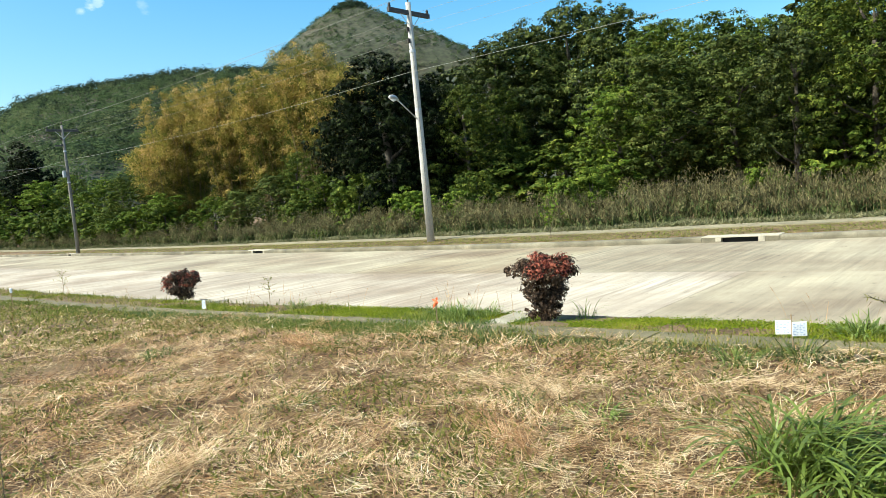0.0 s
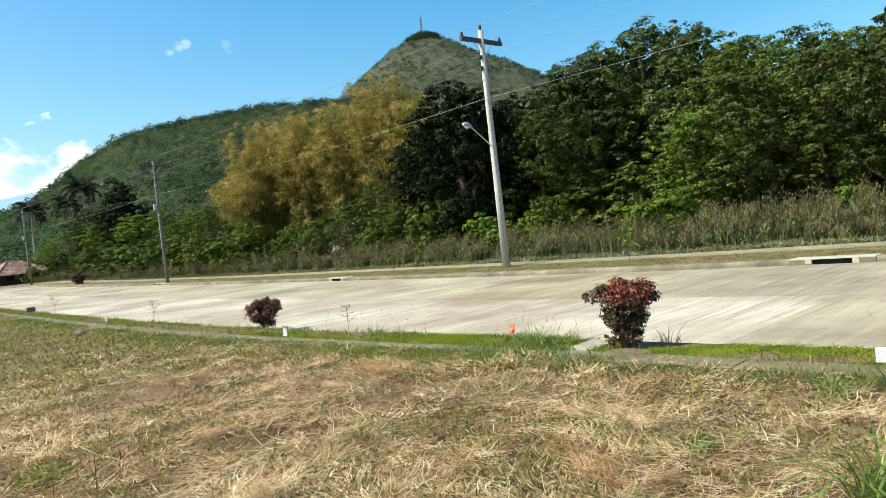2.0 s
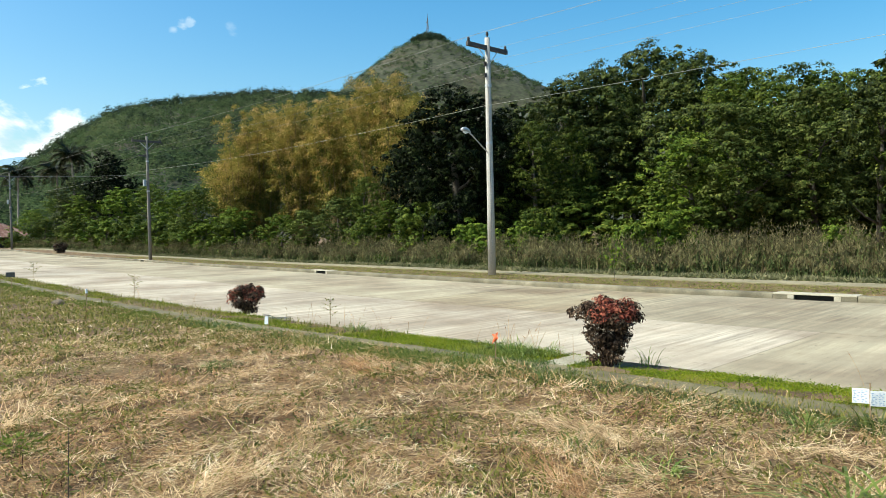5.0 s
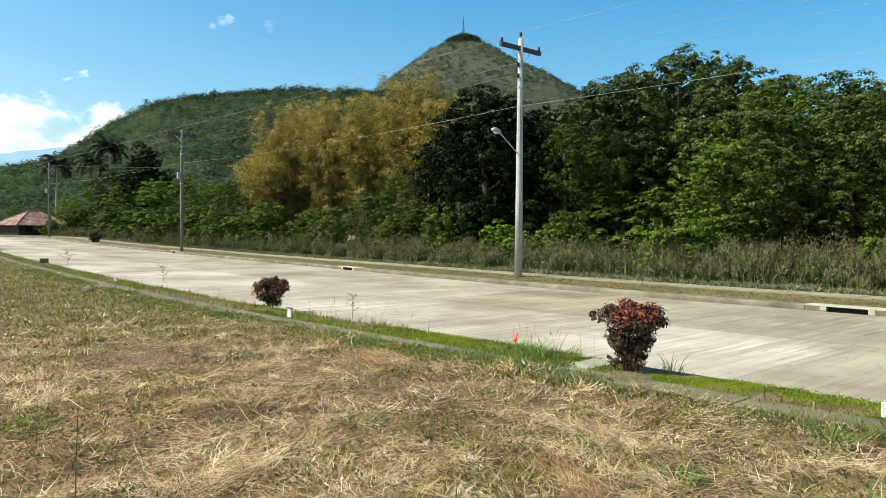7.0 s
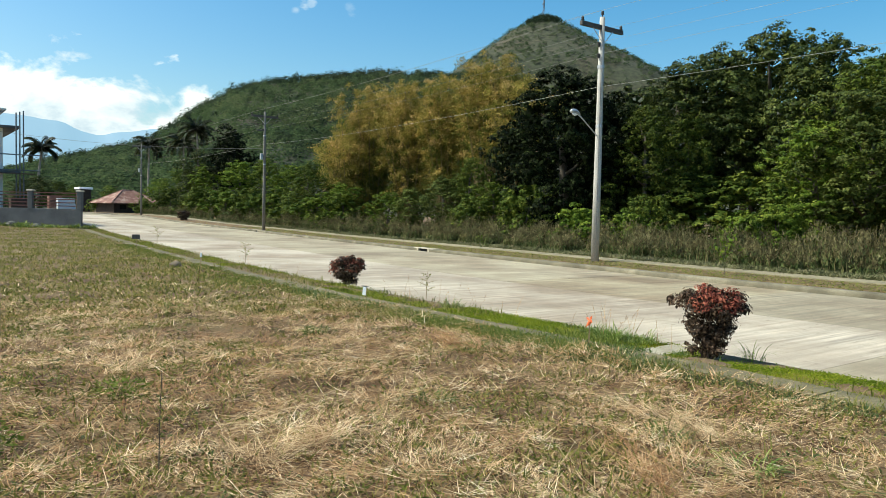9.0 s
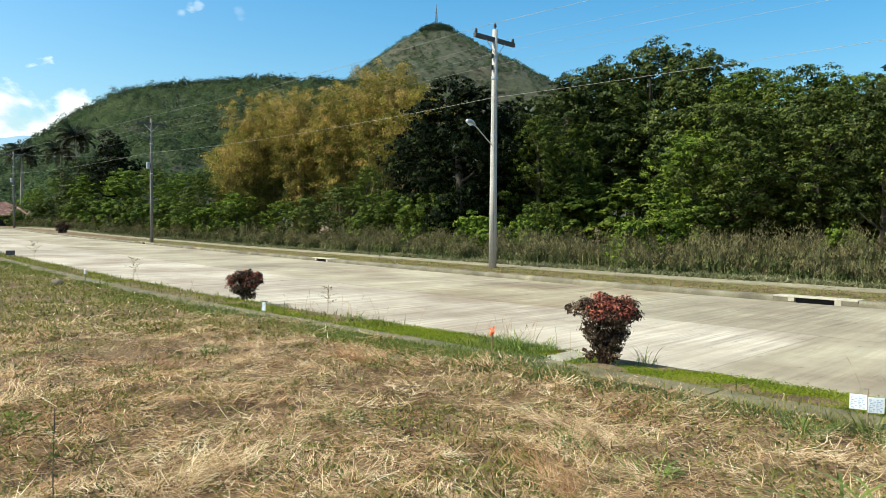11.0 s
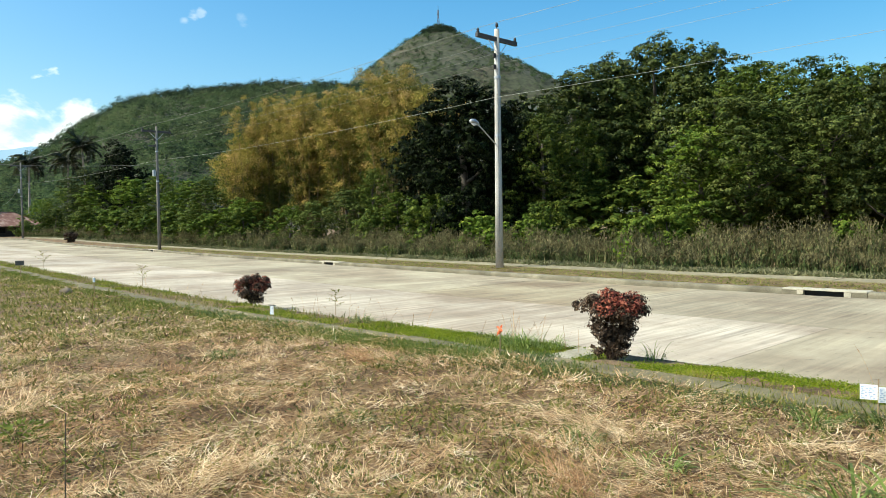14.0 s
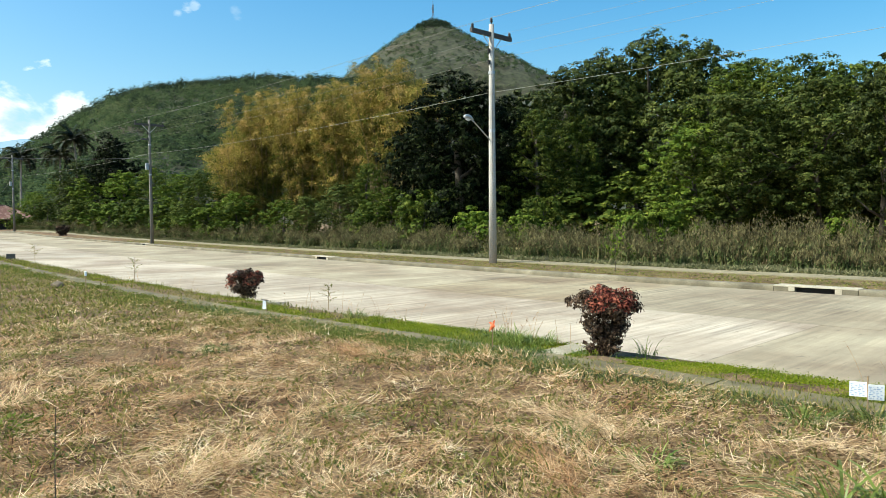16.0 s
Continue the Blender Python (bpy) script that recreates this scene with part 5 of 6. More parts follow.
blade_clump(-1.08, 3.98, 0.30, 190, "tall tuft of broad green grass in the dry field")
blade_clump(-0.74, 3.72, 0.42, 270, "tall tuft of broad green grass in the dry field")
leafy_weed(-5.25, 0.35, 0.36, 520, 0.045, "leafy green weed sprawling in the dry field")
leafy_weed(-5.7, 0.05, 0.30, 380, 0.045, "leafy green weed sprawling in the dry field")
leafy_weed(-6.2, 1.55, 0.22, 240, 0.05, "leafy green weed sprawling in the dry field")
grass_clump(-4.30, 7.60, 0.12, 46, 0.3, "arching dark-green grass tuft beside the red bush", 0.006)
for gx, gy, gn, gh in ((-3.05, 4.35, 60, 0.16), (-2.35, 4.2, 60, 0.17), (-6.3, 5.3, 90, 0.16), (-4.75, 3.6, 60, 0.14), (-8.4, 4.4, 80, 0.18), (-2.0, 5.9, 90, 0.2), (-1.6, 6.2, 90, 0.25), (-10.8, 3.4, 80, 0.18)):
    grass_clump(gx, gy, 0.2, gn, gh, "small green grass tuft in the dry field", 0.010)
twig = thing("dry_stalk", (-4.34, 1.31, float(land(-4.34, 1.31))), "thin dark upright stalk with a few small leaves", "plant")
part("stem", tube([(0, 0, -0.02), (0.01, 0, 0.3), (0.02, 0.01, 0.62)], [0.0035, 0.003, 0.002], 5), M["bark"], twig)
tp = np.stack([np.full(14, 0.012), np.full(14, 0.003), rng.uniform(0.15, 0.6, 14)], -1)
part("leaves", blades(tp, unit(rng.normal(size=(14, 3)) + (0, 0, 0.3)), ball_dirs(14), np.full(14, 0.03), np.full(14, 0.010)), M["grass"], twig)


# ---- red bushes ----


def red_bush(x, y, bearing, lobes, young, size, label, leaves, crimson, leaf=0.036, stems=9):
    """Lobes (across, away, up, radius) as seen along the bearing; young: those with fresh leaves."""
    e = thing("red_bush", (x, y, float(land(x, y)) - 0.01), label, "bush", group="clipped red bushes", turn=bearing, size=size)
    B = []
    for u, w, z, r in lobes:
        B.append((u, w, z, r * 0.8))
        for i in range(4):
            d = ball_dirs(1)[0] * r * 0.72
            B.append((u + d[0], w + d[1], z + d[2] * 0.8, r * rng.uniform(0.32, 0.48)))
    for i in range(stems):
        a = i * 2.4
        foot = np.array([0.05 * math.cos(a), 0.05 * math.sin(a), 0])
        tip = np.array([0.26 * math.cos(a), 0.22 * math.sin(a), 0.52])
        part("stem", tube([foot, foot * 1.7 + (0, 0, 0.18), tip], [0.012, 0.009, 0.004], 5), M["timber_dark"], e)
    part("foliage", crown(B, leaves, leaf, 0.55, leaf * 1.7, 0.3, 16, blades), M["leaf_red"], e)
    if crimson:
        part("young_leaves", crown(young, crimson, leaf, 0.55, leaf * 1.6, 0.5, 16, blades), M["leaf_crimson"], e, "fresh crimson leaf tips")
    return e


LARGE = [(-0.31, 0.0, 0.66, 0.13), (-0.20, -0.06, 0.72, 0.12), (-0.04, 0.05, 0.76, 0.12), (0.10, -0.05, 0.70, 0.16), (0.25, 0.02, 0.69, 0.14), (0.33, -0.05, 0.58, 0.11), (-0.10, -0.16, 0.58, 0.15), (0.12, -0.18, 0.54, 0.16),
         (0.05, 0.22, 0.62, 0.16), (-0.15, 0.20, 0.62, 0.14), (0.0, 0.0, 0.52, 0.20), (-0.16, -0.05, 0.44, 0.12), (0.20, -0.02, 0.42, 0.13), (0.02, -0.10, 0.34, 0.13), (0.10, 0.08, 0.30, 0.12), (-0.09, 0.02, 0.26, 0.10),
         (0.03, -0.02, 0.18, 0.09), (0.14, -0.04, 0.20, 0.07), (-0.22, -0.06, 0.17, 0.035), (-0.14, -0.04, 0.12, 0.06), (0.0, 0.0, 0.10, 0.09), (-0.02, -0.08, 0.22, 0.11), (0.10, -0.08, 0.13, 0.08), (-0.10, -0.06, 0.32, 0.11), (0.14, -0.12, 0.32, 0.11)]
YOUNG = [(-0.10, -0.20, 0.66, 0.10), (0.04, -0.24, 0.62, 0.12), (0.18, -0.20, 0.66, 0.12), (0.05, -0.14, 0.74, 0.12), (0.22, -0.08, 0.75, 0.10), (0.30, -0.12, 0.66, 0.08), (-0.02, -0.02, 0.80, 0.09)]
SMALL = [(0.0, 0.0, 0.40, 0.19), (-0.24, 0.0, 0.44, 0.13), (0.25, -0.04, 0.48, 0.13), (0.06, -0.05, 0.54, 0.12), (0.30, 0.04, 0.40, 0.10), (-0.12, -0.12, 0.52, 0.12), (-0.28, -0.03, 0.33, 0.10), (0.13, -0.16, 0.38, 0.13), (0.0, 0.18, 0.44, 0.15),
         (-0.12, -0.10, 0.24, 0.11), (0.10, -0.08, 0.22, 0.12), (0.20, 0.04, 0.27, 0.10), (0.02, 0.0, 0.14, 0.14), (0.12, 0.0, 0.11, 0.11), (-0.08, -0.02, 0.11, 0.10), (-0.18, -0.04, 0.20, 0.11)]
red_bush(-4.70, 7.33, 32.3, LARGE, YOUNG, 0.97, "clipped dark-red bush, crimson on top, on the verge", 14000, 1700, 0.034)
red_bush(-13.75, 7.92, 60, SMALL, SMALL[:9], 0.98, "small ragged dark maroon bush on the verge", 9000, 2200, 0.036)
red_bush(-76.0, 24.3, 72, SMALL, YOUNG, 1.6, "small dark maroon bush on the far verge", 2500, 0, 0.07)
mound = thing("soil_patch", (-4.55, 7.08, 0), "bare reddish soil at the foot of the bush", "soil")
ang = np.linspace(0, 2 * np.pi, 17)[:-1]
mv = [(0, 0, 0.035)] + [(0.16 * math.cos(a) * (1 + 0.15 * math.sin(3 * a)), 0.11 * math.sin(a), 0.028) for a in ang] + [(0.30 * math.cos(a) * (1 + 0.2 * math.sin(2 * a + 1)), 0.20 * math.sin(a), 0.004) for a in ang]
mf = [(0, 1 + i, 1 + i + 1, 1 + (i + 2) % 16) for i in range(0, 16, 2)] + [(1 + i, 17 + i, 17 + (i + 1) % 16, 1 + (i + 1) % 16) for i in range(16)]
part("earth", (np.array(mv), np.array(mf)), M["soil"], mound, smooth=True)


# ---- saplings on the verges ----


def sapling(x, y, H, label, n=7, bare=False):
    e = thing("sapling", (x, y, float(land(x, y))), label, "sapling", group="verge saplings")
    part("stem", tube([(0, 0, -0.02), (0.01, 0.0, H * 0.5), (0.0, 0.015, H)], [0.007, 0.005, 0.003], 5), M["stake" if bare else "bark"], e)
    for i in range(n):
        t = 0.3 + 0.65 * i / n
        a, L = i * 2.4, H * 0.58 * (1.25 - t)
        q = np.array([0.0, 0.0, H * t])
        end = q + np.array([math.cos(a) * L, math.sin(a) * L, L * 0.35])
        part("twig", tube([q, (q + end) / 2 + (0, 0, 0.01), end], [0.003, 0.0024, 0.0015], 4), M["stake" if bare else "bark"], e)
        m = 10
        s = rng.random(m)
        P = q + (end - q) * s[:, None]
        A = unit(rng.normal(size=(m, 3)) + (0, 0, 0.1))
        part("leaves", blades(P, A, ball_dirs(m), np.full(m, H * (0.085 if bare else 0.13)), np.full(m, H * (0.028 if bare else 0.05))), M["regrowth" if bare else "leaf_light"], e)


sapling(-10.9, 7.95, 0.48, "thin leafless sapling on the near verge", 8, True)
feather = thing("feathery_shrub", (-0.55, 6.25, 0.0), "feathery olive shrub with spreading branches beside the path", "shrub")
for i in range(16):
    a_, h_ = i * 2.4, 0.10 + 0.055 * i
    L_ = 0.62 - 0.018 * i
    e_ = np.array([math.cos(a_) * L_, math.sin(a_) * L_, h_ + 0.22])
    s_ = np.array([0.0, 0.0, h_ * 0.8])
    mid_ = (s_ + e_) / 2 + (0, 0, 0.05)
    part("branch", tube([s_, mid_, e_], [0.006, 0.004, 0.002], 5), M["bark"], feather)
    q_ = np.repeat(np.linspace(0.25, 1, 26), 4)[:, None]
    P_ = np.where(q_ < 0.5, s_ + (mid_ - s_) * q_ * 2, mid_ + (e_ - mid_) * (q_ * 2 - 1))
    A_2 = unit(rng.normal(size=(104, 3)) * (1, 1, 0.5) + (math.cos(a_) * 0.8, math.sin(a_) * 0.8, 0.2))
    part("leaves", blades(P_, A_2, unit(ball_dirs(104) + (0, 0, 0.8)), rng.uniform(0.025, 0.05, 104), np.full(104, 0.009)), M["regrowth"], feather)
part("stem", tube([(0, 0, -0.02), (0.01, 0, 0.5), (0, 0.01, 1.0)], [0.010, 0.008, 0.004], 6), M["bark"], feather)
grass_clump(-6.05, 7.32, 0.26, 210, 0.24, "rank green grass tuft on the verge", 0.008)
grass_clump(-6.45, 7.45, 0.20, 120, 0.20, "rank green grass tuft on the verge", 0.008)
grass_clump(-5.72, 7.48, 0.25, 150, 0.22, "rank green grass tuft beside the pale slab", 0.007)
grass_clump(-6.95, 7.66, 0.20, 70, 0.12, "rank green grass tuft on the verge", 0.007)
grass_clump(-9.6, 7.55, 0.24, 110, 0.18, "rank green grass tuft on the verge", 0.008)
grass_clump(-1.35, 7.35, 0.30, 150, 0.22, "rank dark-green grass tuft on the verge", 0.010)
grass_clump(-0.75, 7.30, 0.28, 130, 0.24, "rank dark-green grass tuft on the verge", 0.010)
sapling(-20.66, 8.45, 0.62, "small sparse sapling on the near verge", 8, True)
sapling(-34.5, 9.9, 0.75, "small sparse sapling on the near verge", 8, True)
sapling(-11.8, 19.0, 1.15, "slender young green sapling on the far verge", 9)
sapling(-24.0, 20.2, 0.75, "slender young green sapling on the far verge", 8)
# seeding grass stalks along the near edge of the road
xk = np.concatenate([rng.normal(-6.1, 0.35, 30), rng.uniform(-11.5, -8, 22), rng.normal(-1.0, 0.5, 16), rng.uniform(-20, -9, 16)])
nk = len(xk)
yk = road_near(xk) + rng.uniform(-0.35, 0.0, nk)
Pk = np.stack([xk, yk, np.zeros(nk)], -1)
hk, lk, sk, bk = rng.uniform(0, 6.28, nk), rng.uniform(0.22, 0.5, nk), rng.uniform(1.1, 1.5, nk), rng.uniform(0.1, 0.7, nk)
stalks = ribbons(Pk, hk, lk, np.full(nk, 0.0035), sk, bk, 4)
tips = stalks[0].reshape(nk, 5, 2, 3)[:, 3:].mean(2)
heads = blades(tips[:, 0], unit(tips[:, 1] - tips[:, 0]), ball_dirs(nk), np.full(nk, 0.08), np.full(nk, 0.007))
tagged(part("seed_grass", join(stalks, heads), M["brown_straw"]), "thin seeding grass stalks at the road's edge", "grass", kind="stuff")


# ---- stakes and signs ----
def stake(x, y, h, r, label, lean=(0, 0)):
    e = thing("marker_stake", (x, y, float(land(x, y)) - 0.03), label, "stake", group="lot markers")
    part("stick", tube([(0, 0, 0), (lean[0] * 0.5, lean[1] * 0.5, h * 0.5), (lean[0], lean[1], h + 0.03)], [r, r * 0.9, r * 0.8], 6), M["stake"], e)
    return e


def board(e, x0, x1, z0, z1, turn, tilt, label="white board with pale blue print"):
    """A thin board beside the stick, turned about it, with print in plain bars."""
    V, F = box(x0, -0.003, z0, x1, 0.003, z1)
    ob = part("board", (V, F), M["card"], e, label)
    ob.matrix_basis = pose(0, -0.012, 0, tilt, 0, turn)
    w, h = x1 - x0, z1 - z0
    for i in range(7):
        for j in range(4):
            a = x0 + w * (0.08 + 0.22 * j + 0.03 * math.sin(5.1 * i + j))
            c = z0 + h * (0.09 + 0.12 * i)
            part("print_bar", box(a, -0.006, c, a + w * (0.17 - 0.05 * ((i * 2 + 3 * j) % 4)), -0.0035, c + h * 0.06), M["blue_mark"], ob)


s1 = stake(-1.68, 6.30, 0.36, 0.007, "thin stake carrying two white boards with blue print")
board(s1, -0.120, -0.001, 0.225, 0.34, 18, -6)
board(s1, 0.001, 0.112, 0.215, 0.335, 24, 4)
s2 = stake(-5.88, 6.71, 0.33, 0.008, "wooden stake with a knotted orange ribbon", (0.01, 0))
rb = [(0.01, 0, 0.36), (0.02, -0.01, 0.33), (0.0, -0.02, 0.29)]
part("ribbon", join(tube(rb, [0.012, 0.024, 0.010], 6), blades(np.array([(0.01, 0, 0.35)] * 5), unit(np.array([(-1, 0.3, 0.25), (1, -0.4, -0.3), (-0.4, -0.3, -1), (0.5, 0, 0.9), (-0.7, 0.5, -0.8)])), unit(np.array([(0.2, -1, 0.1)] * 5)), np.array([0.09, 0.07, 0.10, 0.07, 0.06]), np.full(5, 0.035))), M["ribbon"], s2, "bright orange ribbon")
s3 = stake(-11.2, 6.85, 0.25, 0.006, "thin stake with a folded white card")
board(s3, -0.085, -0.004, 0.10, 0.25, 20, -8, "white card")
part("cap", box(-0.14, -0.02, 0.25, 0.05, 0.02, 0.265, 0.004), M["grey_plate"], s3, "dark flat strip")
s4 = stake(-18.83, 6.52, 0.42, 0.012, "thin wooden lot stake with a pale top")
part("cap", box(-0.03, -0.02, 0.34, 0.03, 0.02, 0.45, 0.006), M["card"], s4, "pale painted top")
s5 = stake(-27.92, 7.3, 0.55, 0.012, "stake carrying a small dark grey plate")
pl = part("plate", box(-0.14, -0.008, 0.44, 0.14, 0.008, 0.60, 0.004), M["grey_plate"], s5, "dark grey plate")
pl.matrix_basis = pose(0, -0.02, 0, 0, 0, 60)


def rock(x, y, r, label, look_of="stone"):
    e = thing("stone", (x, y, float(land(x, y))), label, "stone")
    D = []
    for i in range(6):
        for j in range(10):
            th, ph = math.pi * (i + 0.5) / 6, 2 * math.pi * j / 10
            D.append((math.sin(th) * math.cos(ph), math.sin(th) * math.sin(ph), math.cos(th)))
    D = np.array(D)
    bump = 1 + 0.5 * value_noise(D[:, 0] * 1.7 + x, D[:, 1] * 1.7 + D[:, 2] * 2)
    V = D * bump[:, None] * r * np.array([1.3, 1, 0.65]) + (0, 0, r * 0.3)
    F = [(i * 10 + j, i * 10 + (j + 1) % 10, (i + 1) * 10 + (j + 1) % 10, (i + 1) * 10 + j) for i in range(5) for j in range(10)]
    V = np.concatenate([V, [(0, 0, V[:10, 2].mean() + 0.01)]])
    F += [(60, (j + 2) % 10, (j + 1) % 10, j) for j in range(0, 10, 2)]
    part("rock", (V, np.array(F)), M[look_of], e, smooth=look_of == "stone")


rock(-19.85, 6.2, 0.15, "grey-brown stone lying in the field grass")
rock(-1.2, 6.35, 0.05, "small pale stone beside the path")

for rx_, ry_, rr_ in ((-56.4, 8.2, 0.30), (-57.6, 6.9, 0.36), (-60.2, 4.0, 0.30)):
    rock(rx_, ry_, rr_, "dark rubble at the foot of the boundary wall", "grey_plate")
for gx, gy in ((-54.5, 10.2), (-55.2, 8.6), (-57.0, 7.4), (-58.4, 5.4), (-60.5, 3.2), (-53.8, 10.9), (-61.5, 1.4), (-55.9, 9.6), (-56.6, 8.9), (-57.9, 6.6), (-59.3, 4.6), (-56.2, 7.6), (-59.8, 2.6)):
    grass_clump(gx, gy, rng.uniform(0.4, 1.0), 120, rng.uniform(0.25, 0.55), "rank green grass tuft near the boundary wall", 0.05)

# ---- utility poles and lines ----
POLES = ((-17.6, 20.15, 8.6), (-52.6, 22.85, 8.95), (-93.0, 24.7, 8.6), (17.5, 20.4, 9.2))
POINTS = ((-1.0, 0.24, -0.33), (1.0, 0.24, -0.33), (0.0, 0.24, 0.03), (0.12, 0.0, -0.95), (0.12, 0.0, -1.35), (0.12, 0.0, -2.5))


def utility_pole(x, y, h, lamp, girth=1.0, shaft="pole"):
    z = float(land(x, y)) if y > road_far(x) else 0.0
    e = thing("utility_pole", (x, y, z - 0.05), "tapered grey concrete utility pole with a timber crossarm" if not lamp else "grey concrete utility pole with crossarm and street lamp", "utility pole", group="utility poles")
    part("shaft", tube([(0, 0, 0), (0, 0, h * 0.35), (0, 0, h * 0.7), (0, 0, h)], np.array([0.145, 0.128, 0.108, 0.09]) * girth, 16), M[shaft], e, smooth=True)
    part("crossarm", box(-0.06, -1.08, h - 0.44, 0.06, 1.08, h - 0.29, 0.01), M["arm"], e, "weathered timber crossarm")
    for s in (-1, 1):
        part("brace", tube([(0.03, s * 0.55, h - 0.40), (0.09, 0, h - 0.95)], 0.014, 6), M["steel"], e)
    for dy, dz, off in POINTS[:3]:
        zz = h + off
        pin = part("insulator", tube([(0, dy, zz - 0.02), (0, dy, zz + 0.04), (0, dy, zz + 0.07), (0, dy, zz + 0.11), (0, dy, zz + 0.14), (0, dy, zz + 0.19)], [0.02, 0.02, 0.065, 0.04, 0.055, 0.03], 10), M["dark"], e, "dark glazed pin insulator", smooth=True)
    for off in (-0.95, -1.35):
        part("bracket", join(box(-0.03, -0.16, h + off - 0.08, 0.03, -0.08, h + off + 0.08, 0.008), tube([(0, -0.17, h + off - 0.07), (0, -0.17, h + off + 0.07)], 0.035, 8)), M["dark"], e)
    for q in (0.56, 0.80):
        part("band", tube([(0, 0, h * q - 0.05), (0, 0, h * q + 0.05)], [0.122 * girth, 0.12 * girth], 14, cap=False), M["steel"], e, "steel band")
    part("ground_wire", tube([(0.10, -0.09, 0.1), (0.09, -0.085, h * 0.5), (0.07, -0.07, h - 1.4)], 0.008, 5), M["black_wire"], e)
    if not lamp:
        part("service_box", box(-0.10, -0.34, h * 0.60, 0.10, -0.14, h * 0.60 + 0.46, 0.02), M["steel"], e, "small grey service box")
        part("lower_arm", box(-0.04, -0.62, h - 1.46, 0.04, 0.12, h - 1.36, 0.008), M["arm"], e, "short lower crossarm")
    if lamp:
        zl = h * 0.52
        arm = part("lamp_arm", tube([(0, -0.10, zl), (0.0, -0.45, zl + 0.24), (0, -0.95, zl + 0.58), (0, -1.05, zl + 0.62)], 0.022, 8), M["steel"], e, "galvanised lamp arm", smooth=True)
        prof = np.linspace(0, 1, 9)
        pts = [(0, -1.00 - 0.44 * t, zl + 0.64 + 0.10 * math.sin(t * 2.2)) for t in prof]
        head = part("lamp_head", tube(pts, 0.028 + 0.055 * np.sin(prof * 2.7) ** 0.8, 10), M["steel"], e, "pale cobra-head street lamp", smooth=True)
        part("lens", tube([(0, -1.14, zl + 0.65), (0, -1.25, zl + 0.635), (0, -1.36, zl + 0.66)], [0.035, 0.055, 0.035], 10), M["card"], head, smooth=True)
    return e


for i, (px, py, ph) in enumerate(POLES):
    utility_pole(px, py, ph, i in (0, 3), 1.0 if i in (0, 3) else 0.85, "pole" if i in (0, 3) else "pole_dark")


def span(a, b, sag, r, label, material):
    t = np.linspace(0, 1, 25)[:, None]
    P = np.array(a) * (1 - t) + np.array(b) * t
    P[:, 2] -= sag * 4 * (t * (1 - t))[:, 0]
    w = part("power_line", tube(P, r, 5), M[material])
    tagged(w, label, "cable", "overhead lines")


for i, j in ((0, 3), (0, 1), (1, 2)):
    for k_, (dy, dx, off) in enumerate(POINTS):
        a, b = POLES[i], POLES[j]
        yy = dy if k_ < 3 else -0.17
        low = k_ == 5
        span((a[0], a[1] + yy, rise(a[0]) + a[2] + off + (0.17 if k_ < 3 else 0)), (b[0], b[1] + yy, rise(b[0]) + b[2] + off + (0.17 if k_ < 3 else 0)), 0.18 if not low else 0.25, 0.0054 if low else (0.0034 if j == 3 else 0.0040),
             "thin pale overhead power line between poles" if not low else "pale telephone cable slung between poles", "cable" if low or j == 3 else "wire")
# service lines over the field corner, from the second pole to the houses
span((-52.6, 22.7, 6.2), (-66.5, 7.2, 7.2), 0.4, 0.010, "thin dark service line to the white house", "black_wire")
span((-93.0, 24.5, 6.6), (-122, 30, 5.4), 0.4, 0.012, "thin dark service line to the red-roofed house", "black_wire")

# ---- red-roofed house ----
hs = thing("bungalow", (-126.2, 31.4, float(rise(-126)) - 0.1), "low bungalow with a rusty red hipped roof", "house", turn=14, size=0.72)
part("wall", box(-4, -5.2, -0.3, 4, 5.2, 2.4), M["shade_board"], hs, "boarded walls, darkened with the shade under the eaves")
e0, rz0, rz1 = 1.0, 2.3, 5.2
rv = np.array([(-4 - e0, -5.2 - e0, rz0), (4 + e0, -5.2 - e0, rz0), (4 + e0, 5.2 + e0, rz0), (-4 - e0, 5.2 + e0, rz0), (0, -1.2, rz1), (0, 1.2, rz1),
               (-4 - e0, -5.2 - e0, rz0 - 0.15), (4 + e0, -5.2 - e0, rz0 - 0.15), (4 + e0, 5.2 + e0, rz0 - 0.15), (-4 - e0, 5.2 + e0, rz0 - 0.15)])
rf = np.array([(1, 2, 5, 4), (3, 0, 4, 5), (0, 1, 4, 4), (2, 3, 5, 5), (0, 6, 7, 1), (1, 7, 8, 2), (2, 8, 9, 3), (3, 9, 6, 0)])
rme = bpy.data.meshes.new("roof")
rme.from_pydata([tuple(v) for v in rv], [], [tuple(f) if f[2] != f[3] else tuple(f[:3]) for f in rf])
rme.materials.append(M["roof_tile"])
roof = part("roof", rme, None, hs, "rusty red hipped roof")
for a, b in ((0, 4), (1, 4), (2, 5), (3, 5), (4, 5)):
    part("ridge_cap", tube([rv[a] + (0, 0, 0.04), rv[b] + (0, 0, 0.04)], 0.10, 6), M["roof_tile"], roof)
for yy in (-3.2, 0.3, 3.2):
    w_ = part("window", box(3.99, yy - 0.7, 0.9, 4.05, yy + 0.7, 1.9), M["glass"], hs)

shed = thing("shed", (-138.0, 27.2, float(rise(-138)) - 0.1), "small shed with a pale sheet-metal roof", "shed", turn=10)
part("wall", box(-0.9, -0.9, -0.2, 0.9, 0.9, 3.9), M["shade_board"], shed)
part("roof", box(-1.15, -1.15, 3.9, 1.15, 1.15, 4.25, 0.08), M["card"], shed, "pale sheet-metal roof")

